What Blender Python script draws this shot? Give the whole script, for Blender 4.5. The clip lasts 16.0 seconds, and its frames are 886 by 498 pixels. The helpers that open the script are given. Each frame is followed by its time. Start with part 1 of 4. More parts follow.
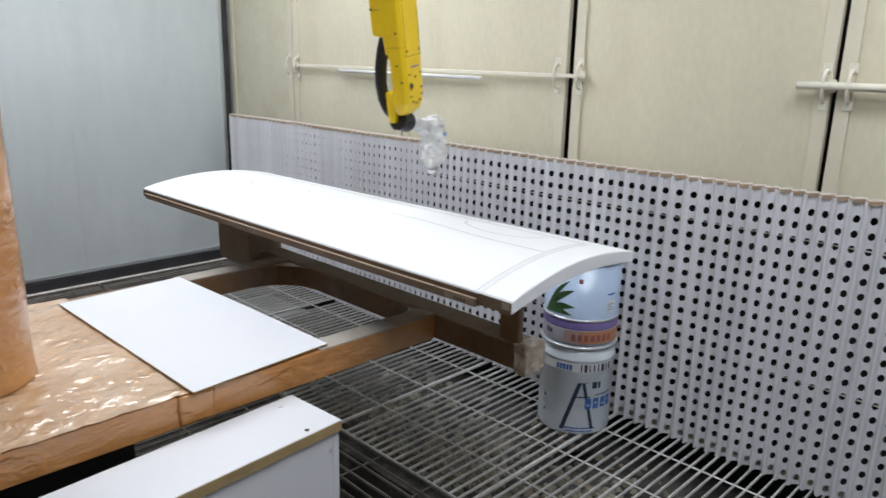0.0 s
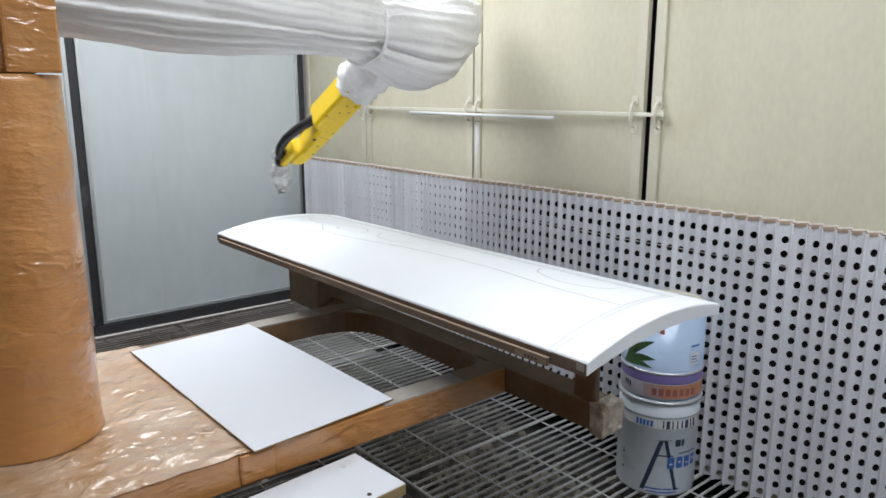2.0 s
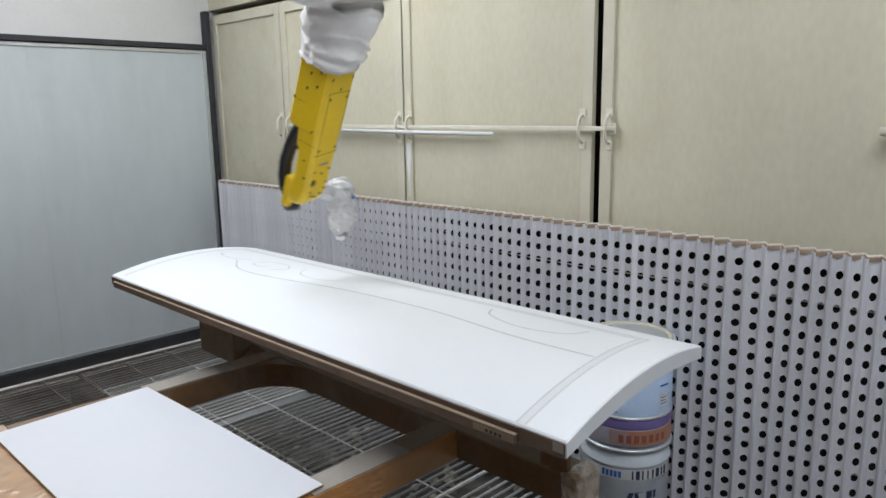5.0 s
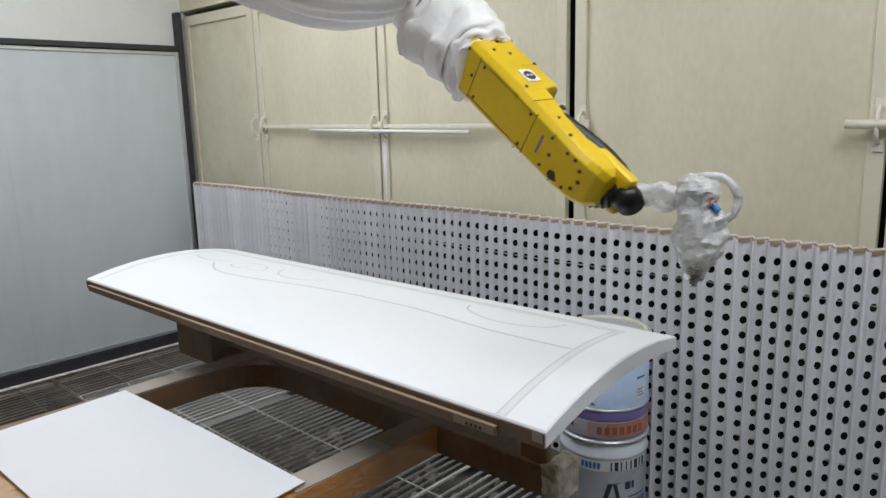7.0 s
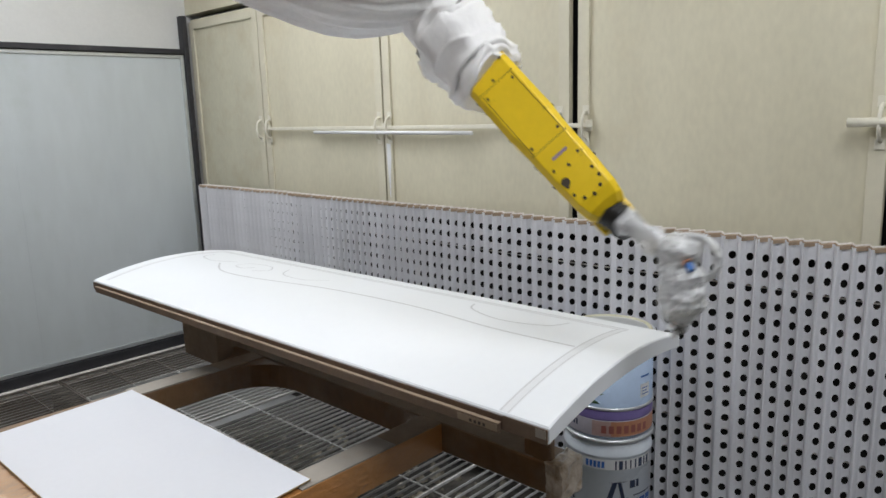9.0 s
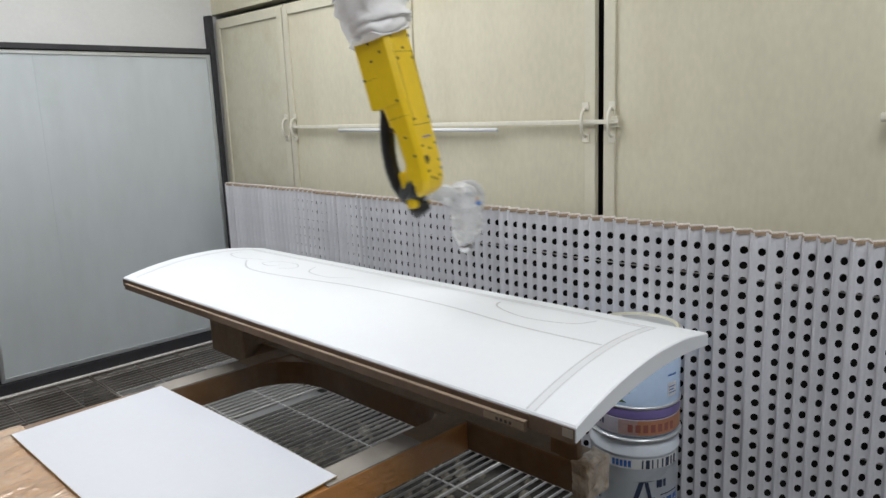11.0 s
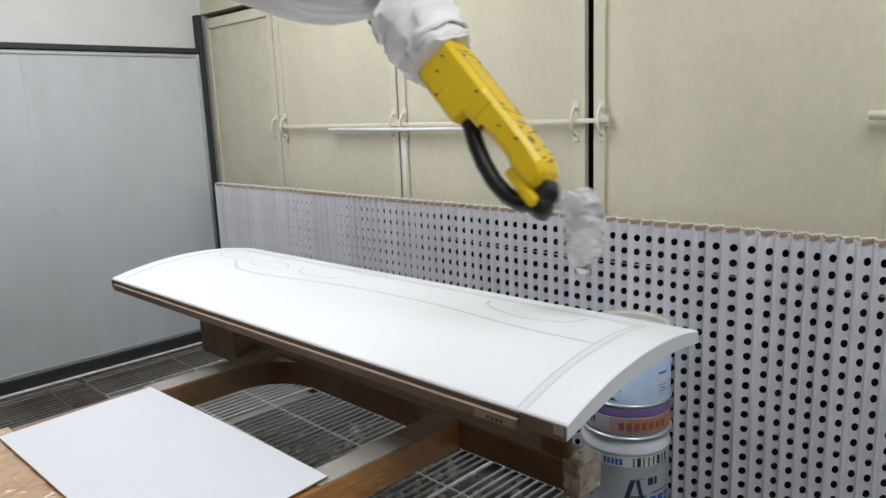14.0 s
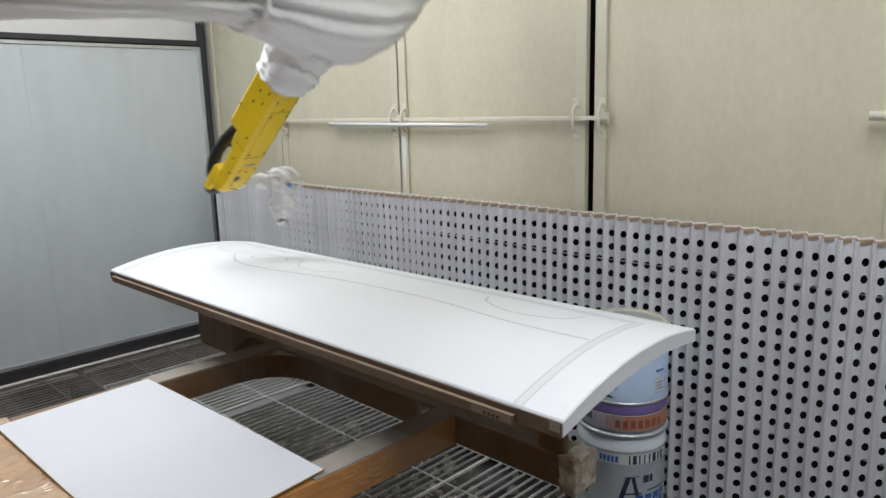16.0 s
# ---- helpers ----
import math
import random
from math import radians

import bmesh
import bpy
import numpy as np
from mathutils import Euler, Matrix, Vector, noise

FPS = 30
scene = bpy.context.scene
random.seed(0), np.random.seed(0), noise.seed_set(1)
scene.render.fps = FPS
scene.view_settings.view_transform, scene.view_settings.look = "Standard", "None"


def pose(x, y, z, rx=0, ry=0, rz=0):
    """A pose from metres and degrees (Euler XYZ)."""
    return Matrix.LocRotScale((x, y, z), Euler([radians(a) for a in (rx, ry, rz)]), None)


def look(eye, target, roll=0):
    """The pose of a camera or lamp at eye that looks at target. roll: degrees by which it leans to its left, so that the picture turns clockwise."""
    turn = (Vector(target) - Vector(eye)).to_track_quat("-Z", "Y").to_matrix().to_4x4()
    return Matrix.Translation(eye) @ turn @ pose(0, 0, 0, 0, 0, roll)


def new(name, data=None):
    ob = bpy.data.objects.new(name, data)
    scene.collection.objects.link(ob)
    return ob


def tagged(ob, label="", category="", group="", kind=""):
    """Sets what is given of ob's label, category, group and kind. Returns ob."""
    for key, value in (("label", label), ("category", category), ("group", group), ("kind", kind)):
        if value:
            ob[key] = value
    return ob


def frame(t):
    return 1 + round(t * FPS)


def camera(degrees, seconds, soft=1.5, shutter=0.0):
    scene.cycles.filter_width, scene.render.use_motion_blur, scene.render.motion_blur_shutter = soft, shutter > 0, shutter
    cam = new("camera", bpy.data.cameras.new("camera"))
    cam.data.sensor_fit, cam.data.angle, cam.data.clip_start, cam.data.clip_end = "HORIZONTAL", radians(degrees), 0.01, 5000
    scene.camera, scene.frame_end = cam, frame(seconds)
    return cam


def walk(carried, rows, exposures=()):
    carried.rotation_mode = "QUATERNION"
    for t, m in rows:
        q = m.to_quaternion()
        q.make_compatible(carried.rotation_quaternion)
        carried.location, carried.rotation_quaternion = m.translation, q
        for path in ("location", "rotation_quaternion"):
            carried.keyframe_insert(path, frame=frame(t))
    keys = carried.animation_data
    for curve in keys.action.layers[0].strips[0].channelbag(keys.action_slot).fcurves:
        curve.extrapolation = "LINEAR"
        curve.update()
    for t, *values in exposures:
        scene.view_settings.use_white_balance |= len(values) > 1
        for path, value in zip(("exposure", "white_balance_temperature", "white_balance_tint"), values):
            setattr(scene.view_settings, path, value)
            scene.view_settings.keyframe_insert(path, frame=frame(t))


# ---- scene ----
cam = camera(63.6, 16.0, shutter=0.5)
EXPOSURES = [(0, 0.15, 6330, 10), (2.0, 0.19, 6230, 10), (3.0, 0.13, 6250, 10), (4.0, -0.06, 6200, 10), (5, -0.15, 6250, 10), (7.5, -0.17, 6480, 10), (9, -0.17, 6480, 10), (11.5, -0.11, 6440, 10), (16, -0.11, 6480, 10)]
PATH = [
    (0, (0.002, 0.129, 1.394), (1.38, 1.484, 0.882), 1.4),
    (0.5, (-0.003, 0.131, 1.397), (1.313, 1.556, 0.908), 0.5),
    (1, (-0.002, 0.136, 1.402), (1.275, 1.611, 0.962), -0.4),
    (1.5, (0.004, 0.151, 1.409), (1.277, 1.64, 1.008), -0.8),
    (2, (0.073, 0.187, 1.42), (1.313, 1.698, 0.997), -0.0),
    (2.5, (0.14, 0.23, 1.437), (1.331, 1.774, 0.992), -0.7),
    (3, (0.169, 0.258, 1.441), (1.401, 1.784, 1.05), -1.0),
    (3.5, (0.202, 0.348, 1.437), (1.512, 1.82, 1.091), 0.9),
    (4, (0.261, 0.443, 1.423), (1.624, 1.878, 1.135), 0.2),
    (4.5, (0.287, 0.454, 1.416), (1.619, 1.897, 1.036), -0.7),
    (5, (0.28, 0.452, 1.42), (1.669, 1.838, 1.035), -0.9),
    (7.5, (0.262, 0.433, 1.413), (1.7, 1.77, 1.031), -1.6),
    (8, (0.254, 0.425, 1.42), (1.697, 1.759, 1.048), -1.8),
    (8.5, (0.253, 0.428, 1.415), (1.696, 1.761, 1.043), -1.8),
    (9, (0.261, 0.431, 1.408), (1.686, 1.783, 1.029), -1.8),
    (11.5, (0.26, 0.437, 1.409), (1.634, 1.838, 1.023), -2.3),
    (12, (0.261, 0.438, 1.407), (1.631, 1.842, 1.014), -2.4),
    (12.5, (0.26, 0.44, 1.408), (1.622, 1.85, 1.01), -2.5),
    (13, (0.259, 0.442, 1.409), (1.619, 1.855, 1.019), -2.5),
    (13.5, (0.261, 0.44, 1.408), (1.63, 1.847, 1.024), -2.4),
    (14, (0.263, 0.437, 1.405), (1.658, 1.818, 1.02), -2.3),
    (14.5, (0.262, 0.436, 1.411), (1.659, 1.814, 1.026), -2.2),
    (15, (0.261, 0.435, 1.408), (1.654, 1.816, 1.016), -2.2),
    (15.5, (0.26, 0.435, 1.405), (1.652, 1.816, 1.013), -2.0),
    (16, (0.263, 0.435, 1.404), (1.657, 1.813, 1.008), -1.6),
]
walk(cam, [(t, look(eye, target, roll)) for t, eye, target, roll in PATH], EXPOSURES)

# ---------------------------------------------------------------- world and light
world = bpy.data.worlds.new("world")
scene.world = world
world.use_nodes = True
world.node_tree.nodes["Background"].inputs[0].default_value = (0.62, 0.66, 0.72, 1)
world.node_tree.nodes["Background"].inputs[1].default_value = 0.02
scene.view_settings.exposure = 0.0
CEIL = 2.85
LIGHT_POWER = 19.2
LAMPS = [(0.65, 0.3), (0.65, 3.1), (1.6, 0.3), (1.6, 3.1)]
for lx, ly in LAMPS:
    ld = bpy.data.lights.new("tube_light", "AREA")
    ld.shape, ld.size, ld.size_y, ld.energy = "RECTANGLE", 0.74, 1.40, LIGHT_POWER * (0.92 if ly < 1 else 1.08)
    ld.color = (0.965, 0.975, 1.0)
    lo = new("tube_light", ld)
    lo.matrix_basis = pose(lx, ly, CEIL - 0.11)


# ---------------------------------------------------------------- materials
def material(name, base, rough=0.5, metal=0.0, spread=0.12, scale=6.0, fine=60.0, bump=0.15, depth=0.002, coat=0.0,
             stain=None, stain_scale=1.5, stain_cut=(0.55, 0.75), spec=0.5, vary=0.0, stretch=(1, 1, 1), rough_var=0.1, crease=0.0, coat_rough=0.1, crinkle=0.0, trans=0.0):
    """A surface with coarse and fine variation of colour, gloss and relief."""
    m = bpy.data.materials.new(name)
    m.use_nodes = True
    nt = m.node_tree
    n, k = nt.nodes, nt.links
    bs = n["Principled BSDF"]
    tc = n.new("ShaderNodeTexCoord")
    mp = n.new("ShaderNodeMapping")
    mp.inputs["Scale"].default_value = stretch
    k.new(tc.outputs["Object"], mp.inputs[0])
    big = n.new("ShaderNodeTexNoise")
    big.inputs["Scale"].default_value, big.inputs["Detail"].default_value = scale, 5
    small = n.new("ShaderNodeTexNoise")
    small.inputs["Scale"].default_value, small.inputs["Detail"].default_value = fine, 4
    k.new(mp.outputs[0], big.inputs["Vector"])
    k.new(mp.outputs[0], small.inputs["Vector"])
    mix = n.new("ShaderNodeMath")
    mix.operation = "MULTIPLY_ADD"
    mix.inputs[1].default_value = 0.35
    k.new(small.outputs[0], mix.inputs[0])
    half = n.new("ShaderNodeMath")
    half.operation = "MULTIPLY"
    half.inputs[1].default_value = 0.65
    k.new(big.outputs[0], half.inputs[0])
    k.new(half.outputs[0], mix.inputs[2])
    ramp = n.new("ShaderNodeValToRGB")
    e = ramp.color_ramp.elements
    e[0].position, e[1].position = 0.3, 0.7
    e[0].color = (*[c * (1 - spread) for c in base], 1)
    e[1].color = (*[min(1, c * (1 + spread)) for c in base], 1)
    k.new(mix.outputs[0], ramp.inputs[0])
    out = ramp.outputs[0]
    if stain:
        st = n.new("ShaderNodeTexNoise")
        st.inputs["Scale"].default_value, st.inputs["Detail"].default_value = stain_scale, 8
        st.inputs["Roughness"].default_value = 0.65
        k.new(tc.outputs["Object"], st.inputs["Vector"])
        mr = n.new("ShaderNodeMapRange")
        mr.inputs[1].default_value, mr.inputs[2].default_value = stain_cut
        k.new(st.outputs[0], mr.inputs[0])
        mx = n.new("ShaderNodeMix")
        mx.data_type = "RGBA"
        k.new(mr.outputs[0], mx.inputs[0])
        k.new(out, mx.inputs[6])
        mx.inputs[7].default_value = (*stain, 1)
        out = mx.outputs[2]
    if vary:
        oi = n.new("ShaderNodeObjectInfo")
        hv = n.new("ShaderNodeHueSaturation")
        mv = n.new("ShaderNodeMapRange")
        mv.inputs[3].default_value, mv.inputs[4].default_value = 1 - vary, 1 + vary
        k.new(oi.outputs["Random"], mv.inputs[0])
        k.new(mv.outputs[0], hv.inputs["Value"])
        k.new(out, hv.inputs["Color"])
        out = hv.outputs[0]
    k.new(out, bs.inputs["Base Color"])
    rr = n.new("ShaderNodeMapRange")
    rr.inputs[3].default_value, rr.inputs[4].default_value = max(0.03, rough - rough_var), min(1, rough + rough_var)
    k.new(big.outputs[0], rr.inputs[0])
    k.new(rr.outputs[0], bs.inputs["Roughness"])
    bs.inputs["Metallic"].default_value = metal
    bs.inputs["Transmission Weight"].default_value, bs.inputs["IOR"].default_value = trans, 1.25 if trans else 1.5
    bs.inputs["Specular IOR Level"].default_value = spec
    bs.inputs["Coat Weight"].default_value = coat
    bs.inputs["Coat IOR"].default_value = 1.7 if crinkle else 1.5
    bs.inputs["Coat Roughness"].default_value = coat_rough
    if crease:
        # long sharp creases of stretched film
        rg = n.new("ShaderNodeTexNoise")
        rg.noise_type = "RIDGED_MULTIFRACTAL"
        rg.inputs["Scale"].default_value, rg.inputs["Detail"].default_value = crease, 3
        rg.inputs["Distortion"].default_value = 0.6
        k.new(mp.outputs[0], rg.inputs["Vector"])
        add = n.new("ShaderNodeMath")
        add.operation = "MULTIPLY_ADD"
        add.inputs[1].default_value = 0.45
        k.new(rg.outputs[0], add.inputs[0])
        k.new(mix.outputs[0], add.inputs[2])
        mix = add
    if crinkle:
        # short sharp folds: narrow ridges along a noise's middle line, broken up by a second noise
        fold = n.new("ShaderNodeTexNoise")
        fold.inputs["Scale"].default_value, fold.inputs["Detail"].default_value = crinkle, 2
        fold.inputs["Distortion"].default_value = 0.4
        k.new(mp.outputs[0], fold.inputs["Vector"])
        off = n.new("ShaderNodeMath")
        off.operation = "SUBTRACT"
        off.inputs[1].default_value = 0.5
        k.new(fold.outputs[0], off.inputs[0])
        away = n.new("ShaderNodeMath")
        away.operation = "ABSOLUTE"
        k.new(off.outputs[0], away.inputs[0])
        peak = n.new("ShaderNodeMapRange")
        peak.interpolation_type = "SMOOTHSTEP"
        peak.inputs[1].default_value, peak.inputs[2].default_value = 0.15, 0.0
        k.new(away.outputs[0], peak.inputs[0])
        cutter = n.new("ShaderNodeTexNoise")
        cutter.inputs["Scale"].default_value = crinkle * 0.7
        k.new(tc.outputs["Object"], cutter.inputs["Vector"])
        gate = n.new("ShaderNodeMapRange")
        gate.inputs[1].default_value, gate.inputs[2].default_value = 0.47, 0.62
        k.new(cutter.outputs[0], gate.inputs[0])
        both = n.new("ShaderNodeMath")
        both.operation = "MULTIPLY"
        k.new(peak.outputs[0], both.inputs[0])
        k.new(gate.outputs[0], both.inputs[1])
        join = n.new("ShaderNodeMath")
        join.operation = "MULTIPLY_ADD"
        join.inputs[1].default_value = 0.26
        k.new(both.outputs[0], join.inputs[0])
        k.new(mix.outputs[0], join.inputs[2])
        mix = join
    if bump:
        bp = n.new("ShaderNodeBump")
        bp.inputs["Strength"].default_value, bp.inputs["Distance"].default_value = bump, depth
        k.new(mix.outputs[0], bp.inputs["Height"])
        k.new(bp.outputs[0], bs.inputs["Normal"])
        if coat:
            k.new(bp.outputs[0], bs.inputs["Coat Normal"])
    return m


M = dict(
    cream=material("cream_paint", (0.655, 0.615, 0.468), 0.5, spread=0.10, scale=2.4, fine=55, stain=(0.56, 0.475, 0.315), stain_scale=1.1, stain_cut=(0.47, 0.80), bump=0.1, stretch=(1, 1, 0.5)),
    cream_dirty=material("stained_cream_paint", (0.66, 0.63, 0.485), 0.5, spread=0.10, scale=2.4, fine=55, stain=(0.545, 0.475, 0.32), stain_scale=5, stain_cut=(0.48, 0.86), bump=0.1, stretch=(1, 1, 0.5)),
    cream_trim=material("cream_trim_paint", (0.66, 0.622, 0.49), 0.5, spread=0.06, stain=(0.5, 0.44, 0.30), stain_scale=6, stain_cut=(0.62, 0.95)),
    handle=material("handle_paint", (0.76, 0.73, 0.62), 0.45, spread=0.08, scale=20),
    grey=material("grey_panel_film", (0.575, 0.618, 0.634), 0.34, spread=0.08, scale=1.5, fine=14, stain=(0.44, 0.49, 0.45), stain_scale=1.5, stain_cut=(0.56, 0.95), bump=0.09, depth=0.004, stretch=(1, 1, 0.3)),
    alu=material("aluminium_trim", (0.66, 0.69, 0.70), 0.35, metal=0.7, spread=0.1, scale=10),
    black=material("black_rubber", (0.03, 0.03, 0.034), 0.6, spread=0.3, scale=12, stain=(0.16, 0.16, 0.15), stain_scale=5, stain_cut=(0.6, 0.9)),
    # near black painted for the shade in the door gaps
    dark=material("gap_shade_black", (0.012, 0.012, 0.012), 0.9, bump=0),
    paper=material("filter_paper", (0.715, 0.72, 0.75), 0.85, spread=0.08, scale=5, fine=90, bump=0.1, depth=0.001, vary=0.06, stain=(0.56, 0.55, 0.55), stain_scale=3, stain_cut=(0.56, 0.85)),
    card=material("filter_cardboard", (0.36, 0.27, 0.19), 0.9, spread=0.25, scale=12, fine=90),
    # near black paints the shade in the space behind the filter's holes
    shadecard=material("filter_shade_card", (0.03, 0.026, 0.023), 0.95, spread=0.2, bump=0),
    cord=material("paper_strap", (0.78, 0.74, 0.70), 0.9, spread=0.15, scale=30),
    primer=material("white_primer", (0.85, 0.88, 0.92), 0.33, spread=0.015, scale=3, fine=40, bump=0.04, depth=0.0008),
    # two greys that paint the shade inside the white leaf's grooves
    groove=material("groove_shade_grey", (0.645, 0.66, 0.685), 0.6, spread=0.08, scale=20),
    softgroove=material("soft_groove_shade", (0.78, 0.80, 0.83), 0.5, spread=0.04, scale=12),
    mdf=material("overspray_mdf", (0.145, 0.098, 0.064), 0.75, spread=0.25, scale=9, fine=70, stain=(0.21, 0.165, 0.13), stain_scale=7, stain_cut=(0.55, 0.85)),
    darkmdf=material("bare_dark_mdf", (0.115, 0.072, 0.046), 0.75, spread=0.25, scale=9, fine=70, stain=(0.22, 0.17, 0.13), stain_scale=7, stain_cut=(0.6, 0.9)),
    film=material("brown_film_wrap", (0.54, 0.24, 0.066), 0.34, spread=0.12, scale=3.2, fine=26, bump=0.8, depth=0.011, coat=1.0, coat_rough=0.05, stretch=(1, 1, 2.2), crease=8, crinkle=11, stain=(0.57, 0.30, 0.105), stain_scale=4, stain_cut=(0.52, 0.8)),
    filmtop=material("clear_film_over_board", (0.52, 0.315, 0.165), 0.36, spread=0.14, scale=5, fine=30, bump=1.0, depth=0.012, coat=1.0, coat_rough=0.05, stretch=(1.0, 1.25, 1), crease=9, crinkle=14, stain=(0.64, 0.50, 0.37), stain_scale=5, stain_cut=(0.42, 0.7)),
    # film wrap in a darker brown, with the beams' shade painted in
    beam=material("shaded_beam_film", (0.19, 0.098, 0.036), 0.42, spread=0.25, scale=4, fine=30, bump=0.7, depth=0.006, coat=0.7, coat_rough=0.12, crease=9, crinkle=12, stain=(0.27, 0.20, 0.14), stain_scale=4.5, stain_cut=(0.52, 0.85)),
    dusted=material("dusted_beam", (0.28, 0.21, 0.145), 0.9, spread=0.2, scale=5, fine=40, stain=(0.37, 0.31, 0.24), stain_scale=4, stain_cut=(0.5, 0.8)),
    railtop=material("oversprayed_rail", (0.34, 0.31, 0.27), 0.9, spread=0.1, scale=6, fine=40, stain=(0.24, 0.17, 0.11), stain_scale=5, stain_cut=(0.52, 0.8)),
    # the pale stain on brown paints the highlights of the crumpled film
    clear=material("crumpled_clear_film", (0.42, 0.31, 0.20), 0.3, spread=0.3, stain=(0.66, 0.60, 0.52), stain_scale=10, stain_cut=(0.42, 0.62), scale=10, fine=40, bump=1.0, depth=0.008, coat=1.0, coat_rough=0.06, crease=14, crinkle=20),
    board=material("white_melamine", (0.72, 0.74, 0.79), 0.35, spread=0.02, scale=3, bump=0.03, stain=(0.74, 0.74, 0.74), stain_scale=2.5, stain_cut=(0.6, 0.95)),
    mdfedge=material("mdf_edge", (0.36, 0.26, 0.13), 0.8, spread=0.18, scale=14, fine=90),
    steel=material("oversprayed_steel", (0.72, 0.72, 0.71), 0.55, metal=0.05, spread=0.35, scale=5, fine=45, stain=(0.17, 0.16, 0.145), stain_scale=3.2, stain_cut=(0.60, 0.80), vary=0.15, bump=0.5, depth=0.003),
    worn=material("worn_steel", (0.50, 0.49, 0.47), 0.55, metal=0.05, spread=0.35, scale=5, fine=45, stain=(0.17, 0.16, 0.145), stain_scale=3.2, stain_cut=(0.60, 0.80), vary=0.15, bump=0.5, depth=0.003),
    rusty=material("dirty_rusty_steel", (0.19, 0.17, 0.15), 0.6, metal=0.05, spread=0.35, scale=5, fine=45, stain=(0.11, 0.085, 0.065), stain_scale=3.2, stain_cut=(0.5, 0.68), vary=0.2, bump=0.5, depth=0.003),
    rod=material("cross_rod_steel", (0.74, 0.74, 0.73), 0.45, metal=0.2, spread=0.25, scale=20),
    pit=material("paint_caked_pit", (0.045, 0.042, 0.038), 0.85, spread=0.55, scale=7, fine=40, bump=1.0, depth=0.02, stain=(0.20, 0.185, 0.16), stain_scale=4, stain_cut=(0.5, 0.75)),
    lump=material("dried_paint_lumps", (0.30, 0.27, 0.21), 0.8, spread=0.5, scale=18, fine=60, stain=(0.4, 0.38, 0.33), stain_scale=9, stain_cut=(0.5, 0.7)),
    # pale grey that paints the lit part of the pit floor
    sheet=material("pale_lit_floor", (0.36, 0.36, 0.36), 0.6, spread=0.1, scale=4),
    yellow=material("robot_yellow", (0.80, 0.55, 0.012), 0.34, spread=0.07, scale=8, fine=60, bump=0.05, stain=(0.14, 0.085, 0.012), stain_scale=16, stain_cut=(0.645, 0.72)),
    bolt=material("dark_bolt", (0.045, 0.03, 0.02), 0.6, spread=0.3),
    hose=material("black_hose", (0.012, 0.012, 0.013), 0.4, spread=0.2, scale=20),
    cloth=material("white_cloth", (0.90, 0.895, 0.89), 0.85, spread=0.05, scale=6, fine=60, bump=0.7, depth=0.006, crease=7, stain=(0.76, 0.75, 0.735), stain_scale=4.5, stain_cut=(0.6, 0.85)),
    wrap=material("clear_plastic_wrap", (0.85, 0.86, 0.87), 0.28, spread=0.1, scale=14, fine=50, bump=0.9, depth=0.01, coat=0.35, coat_rough=0.18, crease=12, crinkle=22, stain=(0.55, 0.57, 0.57), stain_scale=16, stain_cut=(0.58, 0.8), trans=0.45),
    metal=material("bright_metal", (0.62, 0.62, 0.62), 0.25, metal=1.0, spread=0.15, scale=20),
    pail=material("pale_blue_tinplate", (0.75, 0.81, 0.88), 0.3, spread=0.04, scale=5, coat=0.4, stain=(0.62, 0.66, 0.70), stain_scale=3, stain_cut=(0.55, 0.9), bump=0.03),
    pail2=material("sky_blue_tinplate", (0.47, 0.60, 0.80), 0.28, spread=0.06, scale=4, coat=0.4, bump=0.03),
    pailrim=material("tin_rim", (0.68, 0.70, 0.72), 0.3, metal=0.6, spread=0.1),
    purple=material("purple_band", (0.22, 0.17, 0.42), 0.35, spread=0.1),
    rust=material("orange_brown_band", (0.50, 0.235, 0.13), 0.4, spread=0.2, scale=5),
    greyband=material("grey_lilac_band", (0.46, 0.44, 0.50), 0.35, spread=0.15, scale=6),
    rustgrey=material("faded_orange_band", (0.47, 0.33, 0.30), 0.38, spread=0.2, scale=6),
    redprint=material("dark_red_print", (0.33, 0.11, 0.09), 0.5),
    navy=material("navy_print", (0.035, 0.05, 0.10), 0.45),
    blueprint=material("blue_print", (0.06, 0.17, 0.52), 0.4),
    bluecap=material("blue_plastic", (0.03, 0.16, 0.5), 0.4, spread=0.1),
    leaf=material("green_leaf_print", (0.055, 0.12, 0.045), 0.4, spread=0.5, scale=25),
    lid=material("dusty_lid", (0.55, 0.53, 0.40), 0.6, spread=0.12, scale=8),
    white=material("white_label", (0.80, 0.81, 0.82), 0.5, spread=0.04),
    ceiling=material("ceiling_paint", (0.72, 0.72, 0.70), 0.7, spread=0.05, scale=3),
    concrete=material("concrete", (0.24, 0.24, 0.24), 0.85, spread=0.15),
)
glow = bpy.data.materials.new("tube_glow")
glow.use_nodes = True
gb = glow.node_tree.nodes["Principled BSDF"]
gb.inputs["Emission Color"].default_value, gb.inputs["Emission Strength"].default_value = (0.93, 0.975, 1.0, 1), 5.0
M["glow"] = glow


# ---------------------------------------------------------------- builders
def finish(name, bm, mat, parent=None, label="", smooth=False, kind=""):
    me = bpy.data.meshes.new(name)
    bm.to_mesh(me)
    bm.free()
    me.materials.append(M[mat])
    if smooth:
        for p in me.polygons:
            p.use_smooth = True
    ob = new(name, me)
    if parent:
        ob.parent = parent
    if label or kind:
        tagged(ob, label=label, kind=kind)
    return ob


def part(name, bm, mat, parent, label="", smooth=False):
    return finish(name, bm, mat, parent, label, smooth)


def thing(name, label, category, group="", at=(0, 0, 0), kind=""):
    ob = new(name)
    ob.empty_display_size = 0.05
    ob.matrix_basis = pose(*at)
    return tagged(ob, label, category, group, kind)


